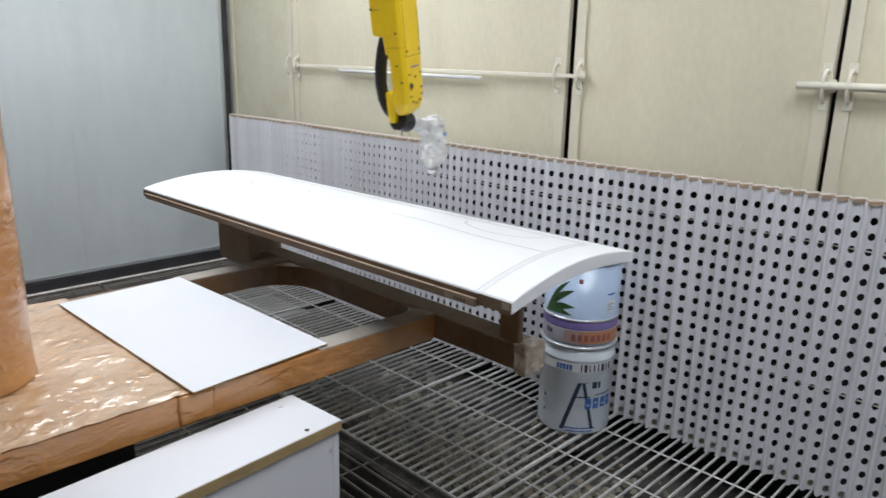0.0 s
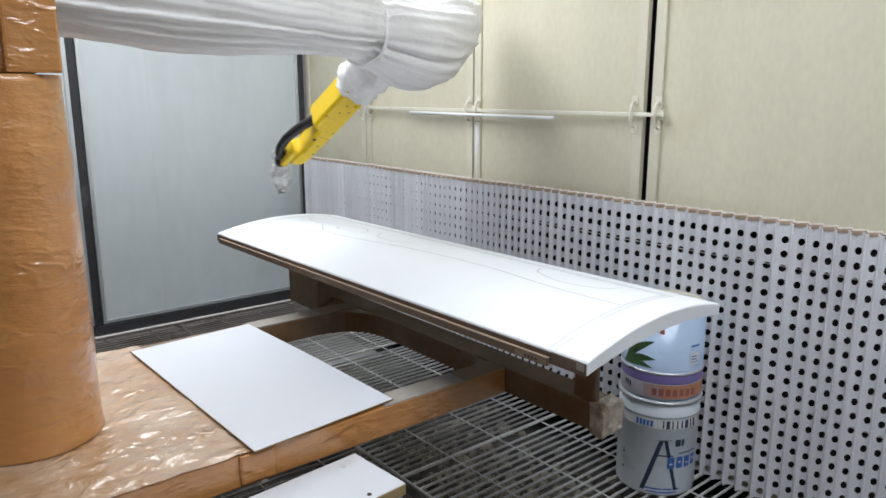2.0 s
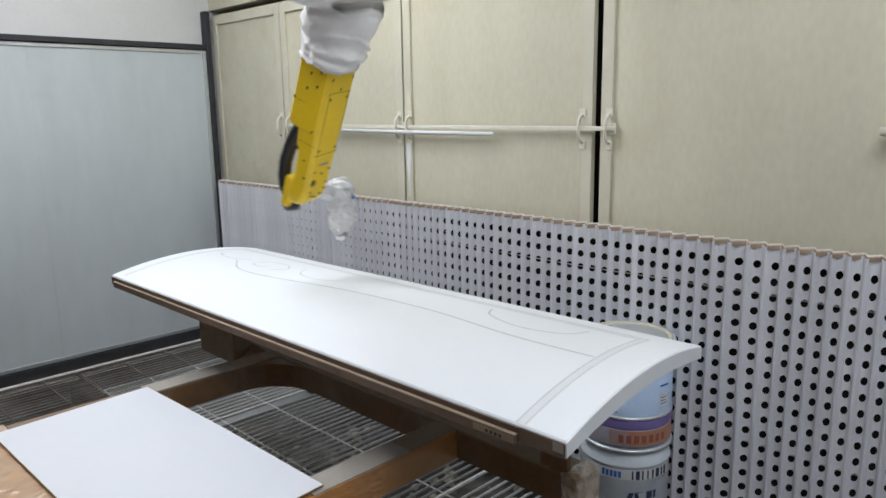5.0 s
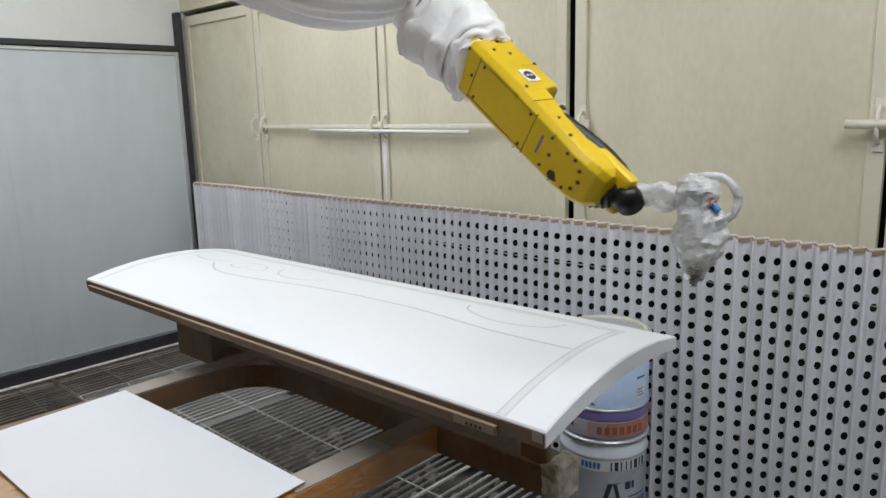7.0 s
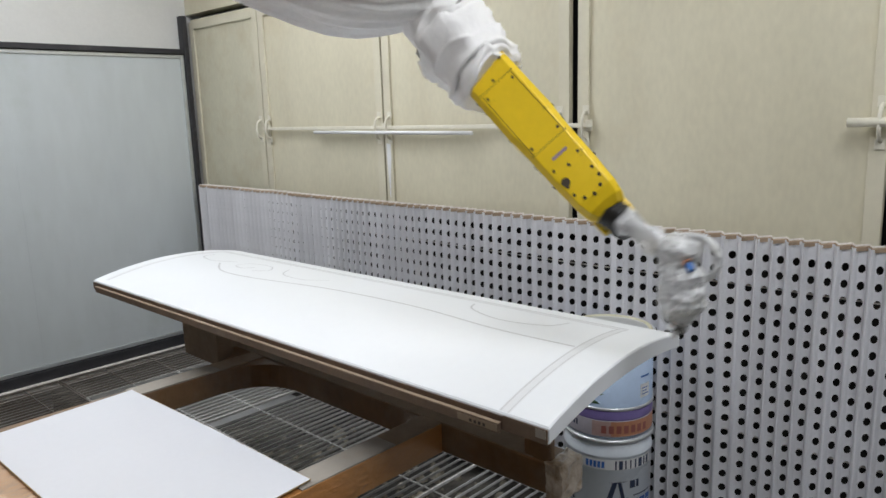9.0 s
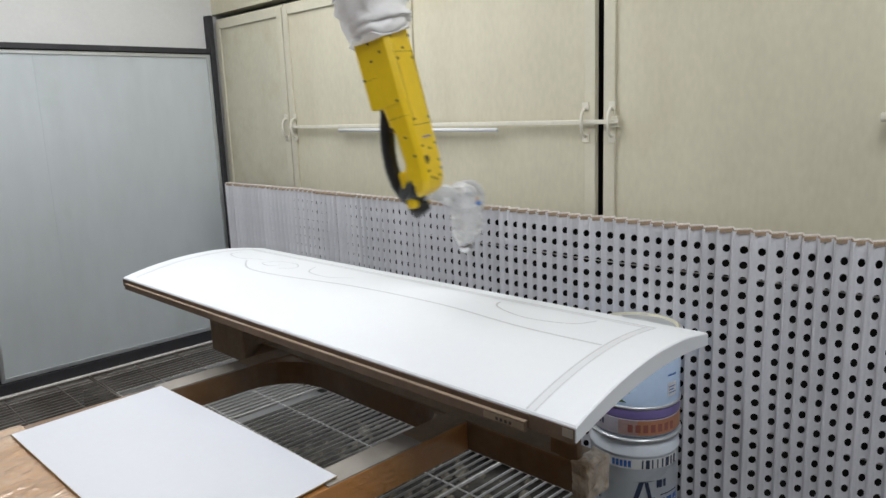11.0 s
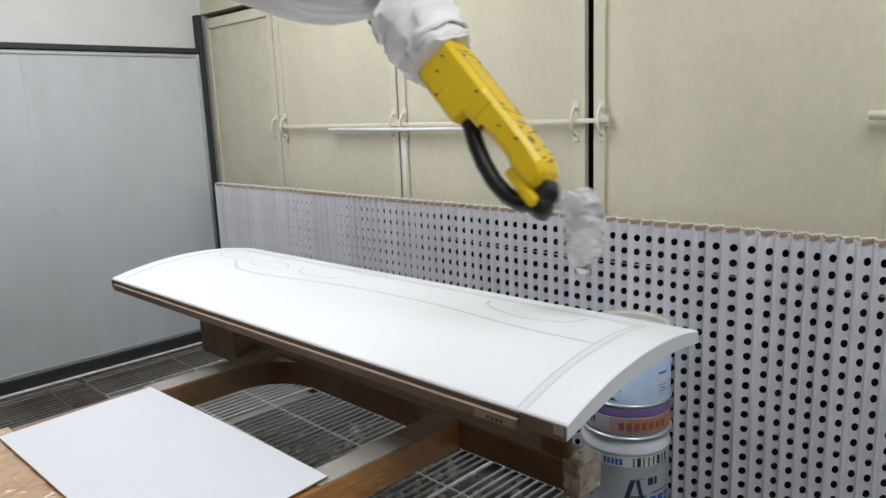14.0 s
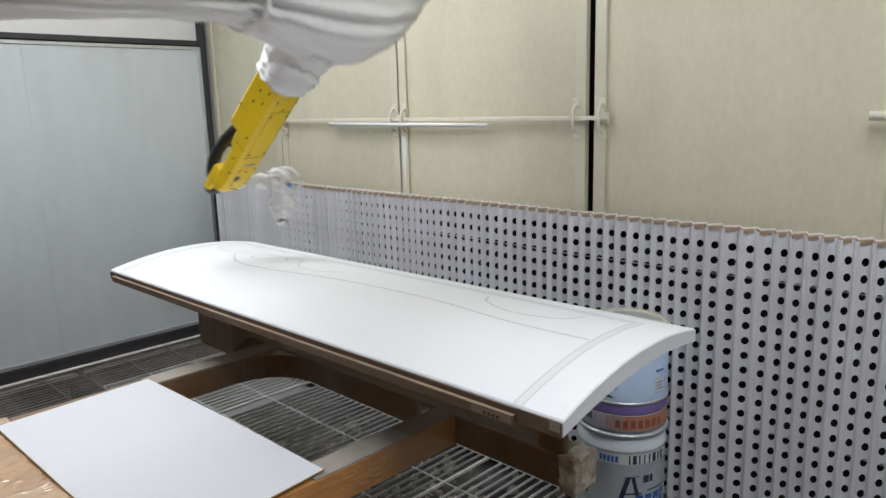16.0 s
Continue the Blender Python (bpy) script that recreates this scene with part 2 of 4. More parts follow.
def add_box(bm, lo, hi, bevel=0.0):
    vs = [bm.verts.new((x, y, z)) for x in (lo[0], hi[0]) for y in (lo[1], hi[1]) for z in (lo[2], hi[2])]
    fs = [bm.faces.new([vs[i] for i in f]) for f in ((0, 1, 3, 2), (4, 6, 7, 5), (0, 4, 5, 1), (2, 3, 7, 6), (0, 2, 6, 4), (1, 5, 7, 3))]
    if bevel:
        es = list({e for f in fs for e in f.edges})
        bmesh.ops.bevel(bm, geom=es, offset=bevel, segments=2, affect="EDGES", profile=0.6)
    return bm


def box(lo, hi, bevel=0.0):
    return add_box(bmesh.new(), lo, hi, bevel)


def add_prism(bm, outline, z0, z1):
    """A plate of that outline, counter-clockwise, from z0 to z1."""
    lo = [bm.verts.new((x, y, z0)) for x, y in outline]
    hi = [bm.verts.new((x, y, z1)) for x, y in outline]
    n = len(outline)
    bm.faces.new(lo[::-1])
    bm.faces.new(hi)
    for i in range(n):
        bm.faces.new((lo[i], lo[(i + 1) % n], hi[(i + 1) % n], hi[i]))
    return bm


def add_tube(bm, points, radii, sides=12, cap=True, squash=1.0):
    """A tube through points; radii one or a list."""
    pts = [Vector(p) for p in points]
    if not isinstance(radii, (list, tuple)):
        radii = [radii] * len(pts)
    rings, ref = [], None
    for i, p in enumerate(pts):
        d = (pts[min(i + 1, len(pts) - 1)] - pts[max(i - 1, 0)]).normalized()
        if ref is None:
            ref = d.orthogonal().normalized()
        ref = (ref - d * ref.dot(d)).normalized()
        s = d.cross(ref)
        rings.append([bm.verts.new(p + radii[i] * (math.cos(a) * ref + squash * math.sin(a) * s)) for a in (2 * math.pi * j / sides for j in range(sides))])
    for a, b in zip(rings, rings[1:]):
        for j in range(sides):
            bm.faces.new((a[j], a[(j + 1) % sides], b[(j + 1) % sides], b[j]))
    if cap:
        bm.faces.new(rings[0][::-1])
        bm.faces.new(rings[-1])
    return bm


def tube(points, radii, sides=12, cap=True):
    return add_tube(bmesh.new(), points, radii, sides, cap)


def lathe(profile, sides=48):
    """Turns (r, z) pairs round z, from the bottom up."""
    bm = bmesh.new()
    rings = [[bm.verts.new((r * math.cos(a), r * math.sin(a), z)) for a in (2 * math.pi * j / sides for j in range(sides))] for r, z in profile]
    for a, b in zip(rings, rings[1:]):
        for j in range(sides):
            bm.faces.new((a[j], a[(j + 1) % sides], b[(j + 1) % sides], b[j]))
    bm.faces.new(rings[0][::-1])
    bm.faces.new(rings[-1])
    return bm


def patch(r, a0, a1, z0, z1, steps=8):
    """A piece of a thin cylinder wall, from angle a0 to a1 (degrees)."""
    bm = bmesh.new()
    rows = []
    for i in range(steps + 1):
        a = radians(a0 + (a1 - a0) * i / steps)
        rows.append([bm.verts.new((r * math.cos(a), r * math.sin(a), z)) for z in (z0, z1)])
    for p, q in zip(rows, rows[1:]):
        bm.faces.new((p[0], q[0], q[1], p[1]))
    return bm


def crumple(bm, amount, scale, seed=0.0):
    for v in bm.verts:
        v.co += noise.noise_vector(v.co * scale + Vector((seed, seed * 1.7, -seed))) * amount
        v.co += noise.noise_vector(v.co * scale * 3.1 + Vector((seed, 0, 5))) * amount * 0.4
    return bm


# ---------------------------------------------------------------- setting
XW, XF, YG = 2.53, 2.42, 4.66          # door wall, filter front, grey wall
X0, Y0 = -1.3, -1.6                    # walls behind the camera


def structure(name, bm, mat, label, category="wall", smooth=False):
    ob = finish(name, bm, mat, smooth=smooth)
    return tagged(ob, label, category, kind="structure")


structure("ceiling", box((X0 - 0.1, Y0 - 0.1, CEIL), (XW + 0.25, YG + 0.2, CEIL + 0.1)), "ceiling", "plain off-white booth ceiling with tube lights", "ceiling")
structure("wall_back", box((X0 - 0.1, Y0 - 0.1, -0.4), (X0, YG + 0.2, CEIL)), "concrete", "plain grey booth wall behind the work area")
structure("wall_side", box((X0, Y0 - 0.1, -0.4), (XW + 0.25, Y0, CEIL)), "concrete", "plain grey booth wall beside the work area")
# backing added behind the doors, near black so their gaps look shaded
structure("wall_duct", box((XW + 0.10, Y0, -0.4), (XW + 0.25, YG + 0.2, CEIL)), "dark", "near-black backing for the shade behind the cream doors")
structure("wall_grey", box((X0, YG + 0.03, -0.4), (XW + 0.10, YG + 0.2, CEIL)), "ceiling", "off-white booth wall above and behind the sliding panels")
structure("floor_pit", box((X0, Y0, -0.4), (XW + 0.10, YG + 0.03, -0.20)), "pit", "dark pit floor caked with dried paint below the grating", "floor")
structure("wall_header", box((XW - 0.006, Y0, 2.03), (XW + 0.10, YG + 0.03, CEIL)), "cream", "cream lintel wall above the tall doors")
for i, ly in enumerate(LAMPS):
    lamp = thing("ceiling_light", "white tube light housing on the ceiling", "ceiling light", "booth lights", (ly[0], ly[1], CEIL))
    part("housing", box((-0.40, -0.74, -0.06), (0.40, 0.74, 0)), "white", lamp)
    for dx in (-0.30, -0.10, 0.10, 0.30):
        part("tube", tube([(dx, -0.62, -0.08), (dx, 0.62, -0.08)], 0.015, 10), "glow", lamp, "glowing white tube")


def door(name, y0, y1, label, paint="cream"):
    """A tall cream door leaf with a raised edge frame."""
    d = thing(name, label, "door", kind="structure", at=(XW, y0, 0))
    w = y1 - y0
    part("leaf", box((0.004, 0.004, -0.05), (0.018, w - 0.004, 2.0), 0.003), paint, d)
    for a, b in ((0.004, 0.05), (w - 0.05, w - 0.004)):
        part("edge_strip", box((-0.008, a, -0.02), (0.0035, b, 1.985), 0.003), "cream_trim", d)
    part("top_strip", box((-0.008, 0.0505, 1.94), (0.0035, w - 0.0505, 1.985), 0.003), "cream_trim", d)
    return d


JOINTS = [-1.6, -1.15, -0.13, 0.885, 1.90, 2.93, 3.915, YG]
DOORS = []
GAPS = {0.885: 0.005, 1.90: 0.014}
for i in range(len(JOINTS) - 1):
    y0, y1 = JOINTS[i], JOINTS[i + 1]
    DOORS.append(door("door_%d" % (i + 1), y0 + GAPS.get(y0, 0.002), y1 - GAPS.get(y1, 0.002), "tall cream painted steel door leaf with brown stains" if i == 6 else "tall cream painted steel door leaf with rub marks", "cream_dirty" if i == 6 else "cream"))


def pull(leaf, y, z):
    """A bow handle on two small plates, standing off the door."""
    y -= leaf.location.y
    pts = [(-0.010, y, z - 0.050), (-0.027, y, z - 0.044), (-0.037, y, z - 0.025), (-0.040, y, z), (-0.037, y, z + 0.025), (-0.027, y, z + 0.044), (-0.010, y, z + 0.050)]
    grip = part("handle", tube(pts, 0.0058, 8), "handle", leaf, "cream painted steel bow handle", smooth=True)
    for s in (-1, 1):
        part("plate", box((-0.012, y - 0.014, z + s * 0.058 - 0.015), (-0.0082, y + 0.014, z + s * 0.058 + 0.015), 0.002), "handle", grip)


for n, y in ((6, 3.945), (5, 3.858), (5, 2.958), (4, 2.886), (4, 1.957), (3, 1.845), (3, 0.912), (2, 0.838)):
    pull(DOORS[n], y, 1.34)
drip = bmesh.new()
for x in (-0.0098, -0.0083):
    vs = [drip.verts.new((x, 0.985 + y, z)) for y, z in ((0.016, 1.27), (0.014, 1.17), (0.008, 1.10), (0.004, 1.02), (0.0, 1.02), (-0.004, 1.12), (-0.012, 1.20), (-0.010, 1.265))]
    drip.faces.new(vs)
bmesh.ops.bridge_loops(drip, edges=drip.edges[:])
part("paint_drip", drip, "white", DOORS[4], "run of white paint below the handle")
rail = thing("door_rail", "long cream steel locking bar across the doors", "rail", at=(XW - 0.024, 0, 1.342))
part("bar", box((-0.004, 1.81, -0.008), (0.004, 3.90, 0.008), 0.003), "handle", rail)
for y in (1.83, 2.92, 3.86):
    part("bracket", box((0.004, y - 0.012, -0.02), (0.0155, y + 0.012, 0.02), 0.002), "handle", rail)
rail2 = thing("door_rail", "short cream round locking bar between two door handles", "rail", at=(XW - 0.024, 0, 1.342))
part("bar", tube([(-0.01, 0.55, 0), (-0.01, 0.99, 0)], 0.013, 10), "handle", rail2, smooth=True)
part("bracket", box((0.0, 0.88, -0.02), (0.0155, 0.90, 0.02), 0.002), "handle", rail2)
tubew = thing("white_tube", "white plastic tube lying on the locking bar", "tube", at=(XW - 0.038, 0, 1.3165))
part("tube", tube([(0, 2.364, 0), (0, 3.42, 0.006)], 0.0085, 10), "white", tubew, smooth=True)

# far wall of grey sliding panels in thin aluminium frames
PANELS = [(-1.25, -0.42), (-0.40, 0.40), (0.42, 1.048), (1.098, 2.464)]
GTOP = 1.79
for n, (a, b) in enumerate(PANELS):
    w = thing("panel_%d" % (n + 1), "grey film-covered sliding panel in a thin aluminium frame", "wall panel", kind="structure", at=(a, YG, 0.07))
    part("sheet", box((0.022, -0.006, 0.022), (b - a - 0.022, 0.02, GTOP - 0.09)), "grey", w)
    for lo, hi in (((0, -0.016, 0), (0.022, 0.024, GTOP - 0.07)), ((b - a - 0.022, -0.016, 0), (b - a, 0.024, GTOP - 0.07)),
                   ((0.0225, -0.014, 0), (b - a - 0.0225, 0.024, 0.0215)), ((0.0225, -0.014, GTOP - 0.0895), (b - a - 0.0225, 0.024, GTOP - 0.07))):
        part("frame_bar", box(lo, hi, 0.002), "alu", w)
    if n == 3:
        part("seam", box((0.375, -0.0075, 0.022), (0.379, -0.0055, GTOP - 0.09)), "grey", w)
track = thing("panel_track", "black rubber-lined rail above the sliding panels", "rail", kind="structure")
part("track_rail", box((X0, YG - 0.03, GTOP + 0.004), (2.46, YG + 0.028, GTOP + 0.034), 0.004), "black", track)
skirt = thing("baseboard", "black scuffed rubber skirting under the grey panels", "baseboard", kind="structure")
part("strip", box((X0, YG - 0.022, -0.02), (2.46, YG + 0.028, 0.066), 0.004), "black", skirt)
ledge = thing("trim", "pale steel ledge along the foot of the wall", "trim", kind="structure")
part("ledge_bar", box((X0, YG - 0.048, -0.045), (2.40, YG - 0.0235, 0.006), 0.003), "cord", ledge)
post = thing("corner_post", "black rubber corner strip between grey panels and doors", "trim", kind="structure")
part("strip", box((2.4645, YG - 0.03, 0), (2.498, YG + 0.029, 2.02), 0.006), "black", post)
seal = thing("panel_seal", "dark rubber seal in the gap between two grey panels", "trim", kind="structure")
part("strip", box((1.049, YG - 0.004, 0.066), (1.097, YG + 0.02, GTOP), 0.004), "black", seal)


# ---------------------------------------------------------------- pleated paper filter
PITCH, DEEP, HIGH = 0.0465, 0.033, 1.008
ROWS, STEP, FIRST = 20, 0.0485, 0.948
BROAD, FACE = 0.0285, 0.0202           # valley to peak, and the punched part of that face
HOLE_Y, HOLE_Z, HOLE_AT, HALF = 0.0084, 0.0122, 0.0104, 0.0091


def pleat_mesh():
    """One fold from peak over valley to peak; the broad face has a column of punched holes."""
    bm = bmesh.new()
    slope = lambda y: DEEP * (1 - 0.42 * y / FACE)  # noqa: E731

    def band(prof):
        lo = [bm.verts.new((x, y, 0)) for y, x in prof]
        hi = [bm.verts.new((x, y, HIGH)) for y, x in prof]
        for k in range(len(prof) - 1):
            bm.faces.new((lo[k], hi[k], hi[k + 1], lo[k + 1]))

    y0, y1 = HOLE_AT - HALF, HOLE_AT + HALF
    n = PITCH - BROAD
    band([(-n, 0.0), (-n + 0.0028, 0.0016), (-n + 0.0058, DEEP * 0.14), (-n * 0.4, DEEP * 0.5), (-0.0015, DEEP * 0.97), (0, DEEP), (y0, slope(y0))])
    band([(y1, slope(y1)), (FACE + 0.001, DEEP * 0.50), (BROAD - 0.0048, DEEP * 0.14), (BROAD - 0.0022, 0.0014), (BROAD, 0.0)])

    def quad(z0, z1):
        bm.faces.new([bm.verts.new((slope(y), y, z)) for y, z in ((y0, z0), (y0, z1), (y1, z1), (y1, z0))])

    half = STEP / 2
    quad(0, FIRST - STEP * (ROWS - 1) - half)
    quad(FIRST + half, HIGH)
    sides = 16
    for r in range(ROWS):
        zc = FIRST - STEP * r
        rv, ov, rim = [], [], []
        for j in range(sides):
            an = 2 * math.pi * (j + 0.5) / sides
            ca, sa = math.cos(an), math.sin(an)
            y = HOLE_AT + HOLE_Y * ca
            rv.append(bm.verts.new((slope(y), y, zc + HOLE_Z * sa)))
            q = min(HALF / abs(ca), half / abs(sa))
            rim.append((q * ca, q * sa))
            y = HOLE_AT + q * ca
            ov.append(bm.verts.new((slope(y), y, zc + q * sa)))
        for j in range(sides):
            j2 = (j + 1) % sides
            bm.faces.new((rv[j], rv[j2], ov[j2], ov[j]))
            a, c = rim[j], rim[j2]
            if abs(a[0] - c[0]) > 1e-6 and abs(a[1] - c[1]) > 1e-6:
                y = HOLE_AT + math.copysign(HALF, a[0] + c[0])
                corner = bm.verts.new((slope(y), y, zc + math.copysign(half, a[1] + c[1])))
                bm.faces.new((ov[j], ov[j2], corner))
    bmesh.ops.remove_doubles(bm, verts=bm.verts[:], dist=0.00005)
    for fc in bm.faces:
        fc.smooth = True
    me = bpy.data.meshes.new("pleat")
    bm.to_mesh(me)
    bm.free()
    me.materials.append(M["paper"])
    return me


def build_filter():
    f = thing("paper_filter", "pleated white paper spray filter with rows of round holes", "filter", at=(XF - 0.012, 0, 0.0))
    me = pleat_mesh()
    rng = random.Random(5)
    sway = lambda y: 0.006 * noise.noise((y * 0.9, 3.0, 0)) + 0.0025 * noise.noise((y * 5.0, 1.0, 0))  # noqa: E731
    bulge = lambda y: 0.006 * noise.noise((y * 1.3, 7.0, 2))  # noqa: E731
    # the folds are drawn out in some stretches and crowded in others
    spread = ((-1.2, 0.046), (0.68, 0.046), (0.92, 0.043), (1.15, 0.044), (1.28, 0.058), (1.40, 0.047), (1.60, 0.0455), (1.85, 0.050), (2.33, 0.0445), (2.6, 0.041), (4.6, 0.042))
    peaks = [-1.142]
    while peaks[-1] < 4.49:
        y = peaks[-1]
        k = max(i for i in range(len(spread) - 1) if spread[i][0] <= y)
        (ya, pa), (yb, pb) = spread[k], spread[k + 1]
        peaks.append(y + pa + (pb - pa) * (y - ya) / (yb - ya) + rng.uniform(-0.002, 0.002))
    y_low, y_high = peaks[0], peaks[-1]
    for a, c in zip(peaks, peaks[1:]):
        p = new("pleat", me)
        p.parent = f
        y = a + (PITCH - BROAD) / PITCH * (c - a)
        deep = 1 + rng.uniform(-0.06, 0.06) + 0.16 * noise.noise((y * 2.3, 0, 9))
        lean = Matrix.Identity(4)
        lean[1][0] = rng.uniform(-0.03, 0.03) + (0.12 if y < 2.4 else 0.34) * noise.noise((y * 3.1, 2, 5))
        p.matrix_basis = Matrix.Translation((bulge(y), y, sway(y))) @ pose(0, 0, 0, rng.uniform(-0.05, 0.05), 0, 0) @ lean @ Matrix.Diagonal((deep, (c - a) / PITCH * 1.035, 1, 1))
    # brown card edge that shows along the top, zigzag, with a pale lip behind it
    for nm, mat, ring, words in (("card_edge", "card", ((0.0006, -0.010), (0.0006, 0.001), (0.0050, 0.0035), (0.0050, -0.010)), "brown cardboard folded edge"),
                                 ("back_lip", "cord", ((0.0052, -0.010), (0.0052, 0.0075), (0.0078, 0.0085), (0.0078, -0.010)), "pale paper lip behind the card")):
        bm = bmesh.new()
        for ya, yb in zip(peaks, peaks[1:]):
            ym = ya + (PITCH - BROAD) / PITCH * (yb - ya)
            line_up = [(0.0, ya), (DEEP, ym), (0.0, yb)]
            for (xa, y0), (xb, y1) in zip(line_up, line_up[1:]):
                vs = [bm.verts.new((xa + bulge(ym) + dx, y0, HIGH + sway(ym) + dz)) for dx, dz in ring]
                ws = [bm.verts.new((xb + bulge(ym) + dx, y1, HIGH + sway(ym) + dz)) for dx, dz in ring]
                for k in range(4):
                    bm.faces.new((vs[k], vs[(k + 1) % 4], ws[(k + 1) % 4], ws[k]))
        part(nm, bm, mat, f, words)
    # card behind the holes, coloured near black for their shade
    part("inner_card", box((DEEP + 0.066, y_low, 0.0), (DEEP + 0.070, y_high, HIGH - 0.03)), "shadecard", f, "inner card, blackened so the holes look shaded")
    # lid added to keep ceiling light out of the gap
    part("inner_card", box((DEEP + 0.012, y_low, HIGH - 0.028), (DEEP + 0.070, y_high, HIGH - 0.024)), "shadecard", f, "inner card, blackened so the holes look shaded")
    for row in (2, 12):
        z = FIRST - STEP * row
        bm = bmesh.new()
        add_tube(bm, [(DEEP * 1.2, y_low + k * 0.11, z + 0.0025 * math.sin(k * 0.37) + sway(y_low + k * 0.11)) for k in range(51)], 0.003, 6)
        part("strap", bm, "cord", f, "pale paper strap seen through the holes")
    return f


build_filter()

# ---------------------------------------------------------------- work frame with its post
TZ = 0.62                                # top of the frame
TB = TZ - 0.078


def build_frame():
    f = thing("work_frame", "wooden T-shaped work frame wrapped in brown film and clear film", "work table", at=(0, 0, 0))
    # deck round the post
    part("deck", box((-0.42, 1.625, TB), (0.705, 2.515, TZ), 0.002), "film", f, "brown board deck under wrinkled clear film")
    bm = bmesh.new()
    nx, ny = 132, 108
    def crinkle(x, y):
        u, v = x * 0.9 + y * 0.25, y * 1.5 - x * 0.3
        a = 1 - abs(noise.noise((u * 9, v * 11, 2))) * 2.4
        c = 1 - abs(noise.noise((u * 21, v * 26, 7))) * 2.2
        return 0.002 * noise.noise((x * 5, y * 7, 4)) + 0.0030 * max(0, a) ** 3 + 0.0016 * max(0, c) ** 2
    g = [[bm.verts.new((x, y, TZ + 0.0022 + crinkle(x, y))) for y in (1.622 + 0.896 * j / ny for j in range(ny + 1))] for x in (-0.42 + 1.122 * i / nx for i in range(nx + 1))]
    for i in range(nx):
        for j in range(ny):
            bm.faces.new((g[i][j], g[i + 1][j], g[i + 1][j + 1], g[i][j + 1]))
    part("film_cover", bm, "filmtop", f, "wrinkled glossy clear film", smooth=True)
    part("near_rail", box((0.7055, 1.625, TB), (1.4945, 1.70, TZ), 0.002), "film", f)
    bm = box((0.655, 1.6195, TB + 0.002), (0.745, 1.6245, TZ - 0.001))
    bmesh.ops.subdivide_edges(bm, edges=bm.edges[:], cuts=8, use_grid_fill=True)
    part("film_overlap", crumple(bm, 0.002, 40, 2), "film", f, "overlapping wrinkled film", smooth=True)
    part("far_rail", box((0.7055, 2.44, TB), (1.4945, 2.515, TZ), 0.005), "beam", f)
    for a, b in ((1.6265, 1.6985), (2.4415, 2.5135)):
        part("rail_face", box((1.06, a, TZ - 0.002), (1.335, b, TZ + 0.0035), 0.001), "railtop", f, "rail top dusted white with overspray")
        part("rail_face", box((1.3355, a, TZ - 0.002), (1.4935, b, TZ + 0.0033), 0.001), "dusted", f)
    # rounded corner blocks of the opening
    def fillet(cx, cy, r, a0, corner):
        pts = [(cx + r * math.cos(radians(a0 + 90 * k / 8)), cy + r * math.sin(radians(a0 + 90 * k / 8))) for k in range(9)]
        pts.append(corner)
        area = sum(p[0] * q[1] - q[0] * p[1] for p, q in zip(pts, pts[1:] + pts[:1]))
        return add_prism(bmesh.new(), pts if area > 0 else pts[::-1], TB, TZ - 0.002)
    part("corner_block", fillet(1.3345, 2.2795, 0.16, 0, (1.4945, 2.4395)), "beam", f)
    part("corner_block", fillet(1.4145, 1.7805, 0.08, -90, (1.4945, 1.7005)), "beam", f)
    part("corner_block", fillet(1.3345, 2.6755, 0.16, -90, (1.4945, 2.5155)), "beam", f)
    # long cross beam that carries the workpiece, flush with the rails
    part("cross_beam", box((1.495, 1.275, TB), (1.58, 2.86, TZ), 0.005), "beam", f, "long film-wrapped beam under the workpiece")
    part("beam_face", box((1.4965, 1.34, TZ - 0.002), (1.5785, 2.70, TZ + 0.003), 0.001), "dusted", f, "beam top dusted with overspray")
    part("end_block", box((1.425, 2.62, TB + 0.02), (1.58, 2.865, 0.836), 0.012), "dusted", f, "upright block at the beam's end")
    bm = box((1.4975, 1.290, TZ - 0.03), (1.516, 1.365, 0.848), 0.005)
    bmesh.ops.subdivide_edges(bm, edges=bm.edges[:], cuts=7, use_grid_fill=True)
    part("end_block", crumple(bm, 0.002, 16, 3), "beam", f, "upright block wrapped in film", smooth=True)
    bm = box((1.489, 1.256, TB - 0.006), (1.578, 1.302, TZ + 0.008), 0.006)
    bmesh.ops.subdivide_edges(bm, edges=bm.edges[:], cuts=14, use_grid_fill=True)
    part("film_end", crumple(crumple(bm, 0.005, 20, 3), 0.003, 60, 1), "clear", f, "crumpled clear film at the beam's end", smooth=True)
    # block added below the deck, black to stand for the deep shade there
    part("pedestal", box((-0.25, 1.76, -0.003), (0.60, 2.36, TB - 0.0005), 0.01), "black", f, "added block, black for the shade below the deck")
    return f


build_frame()


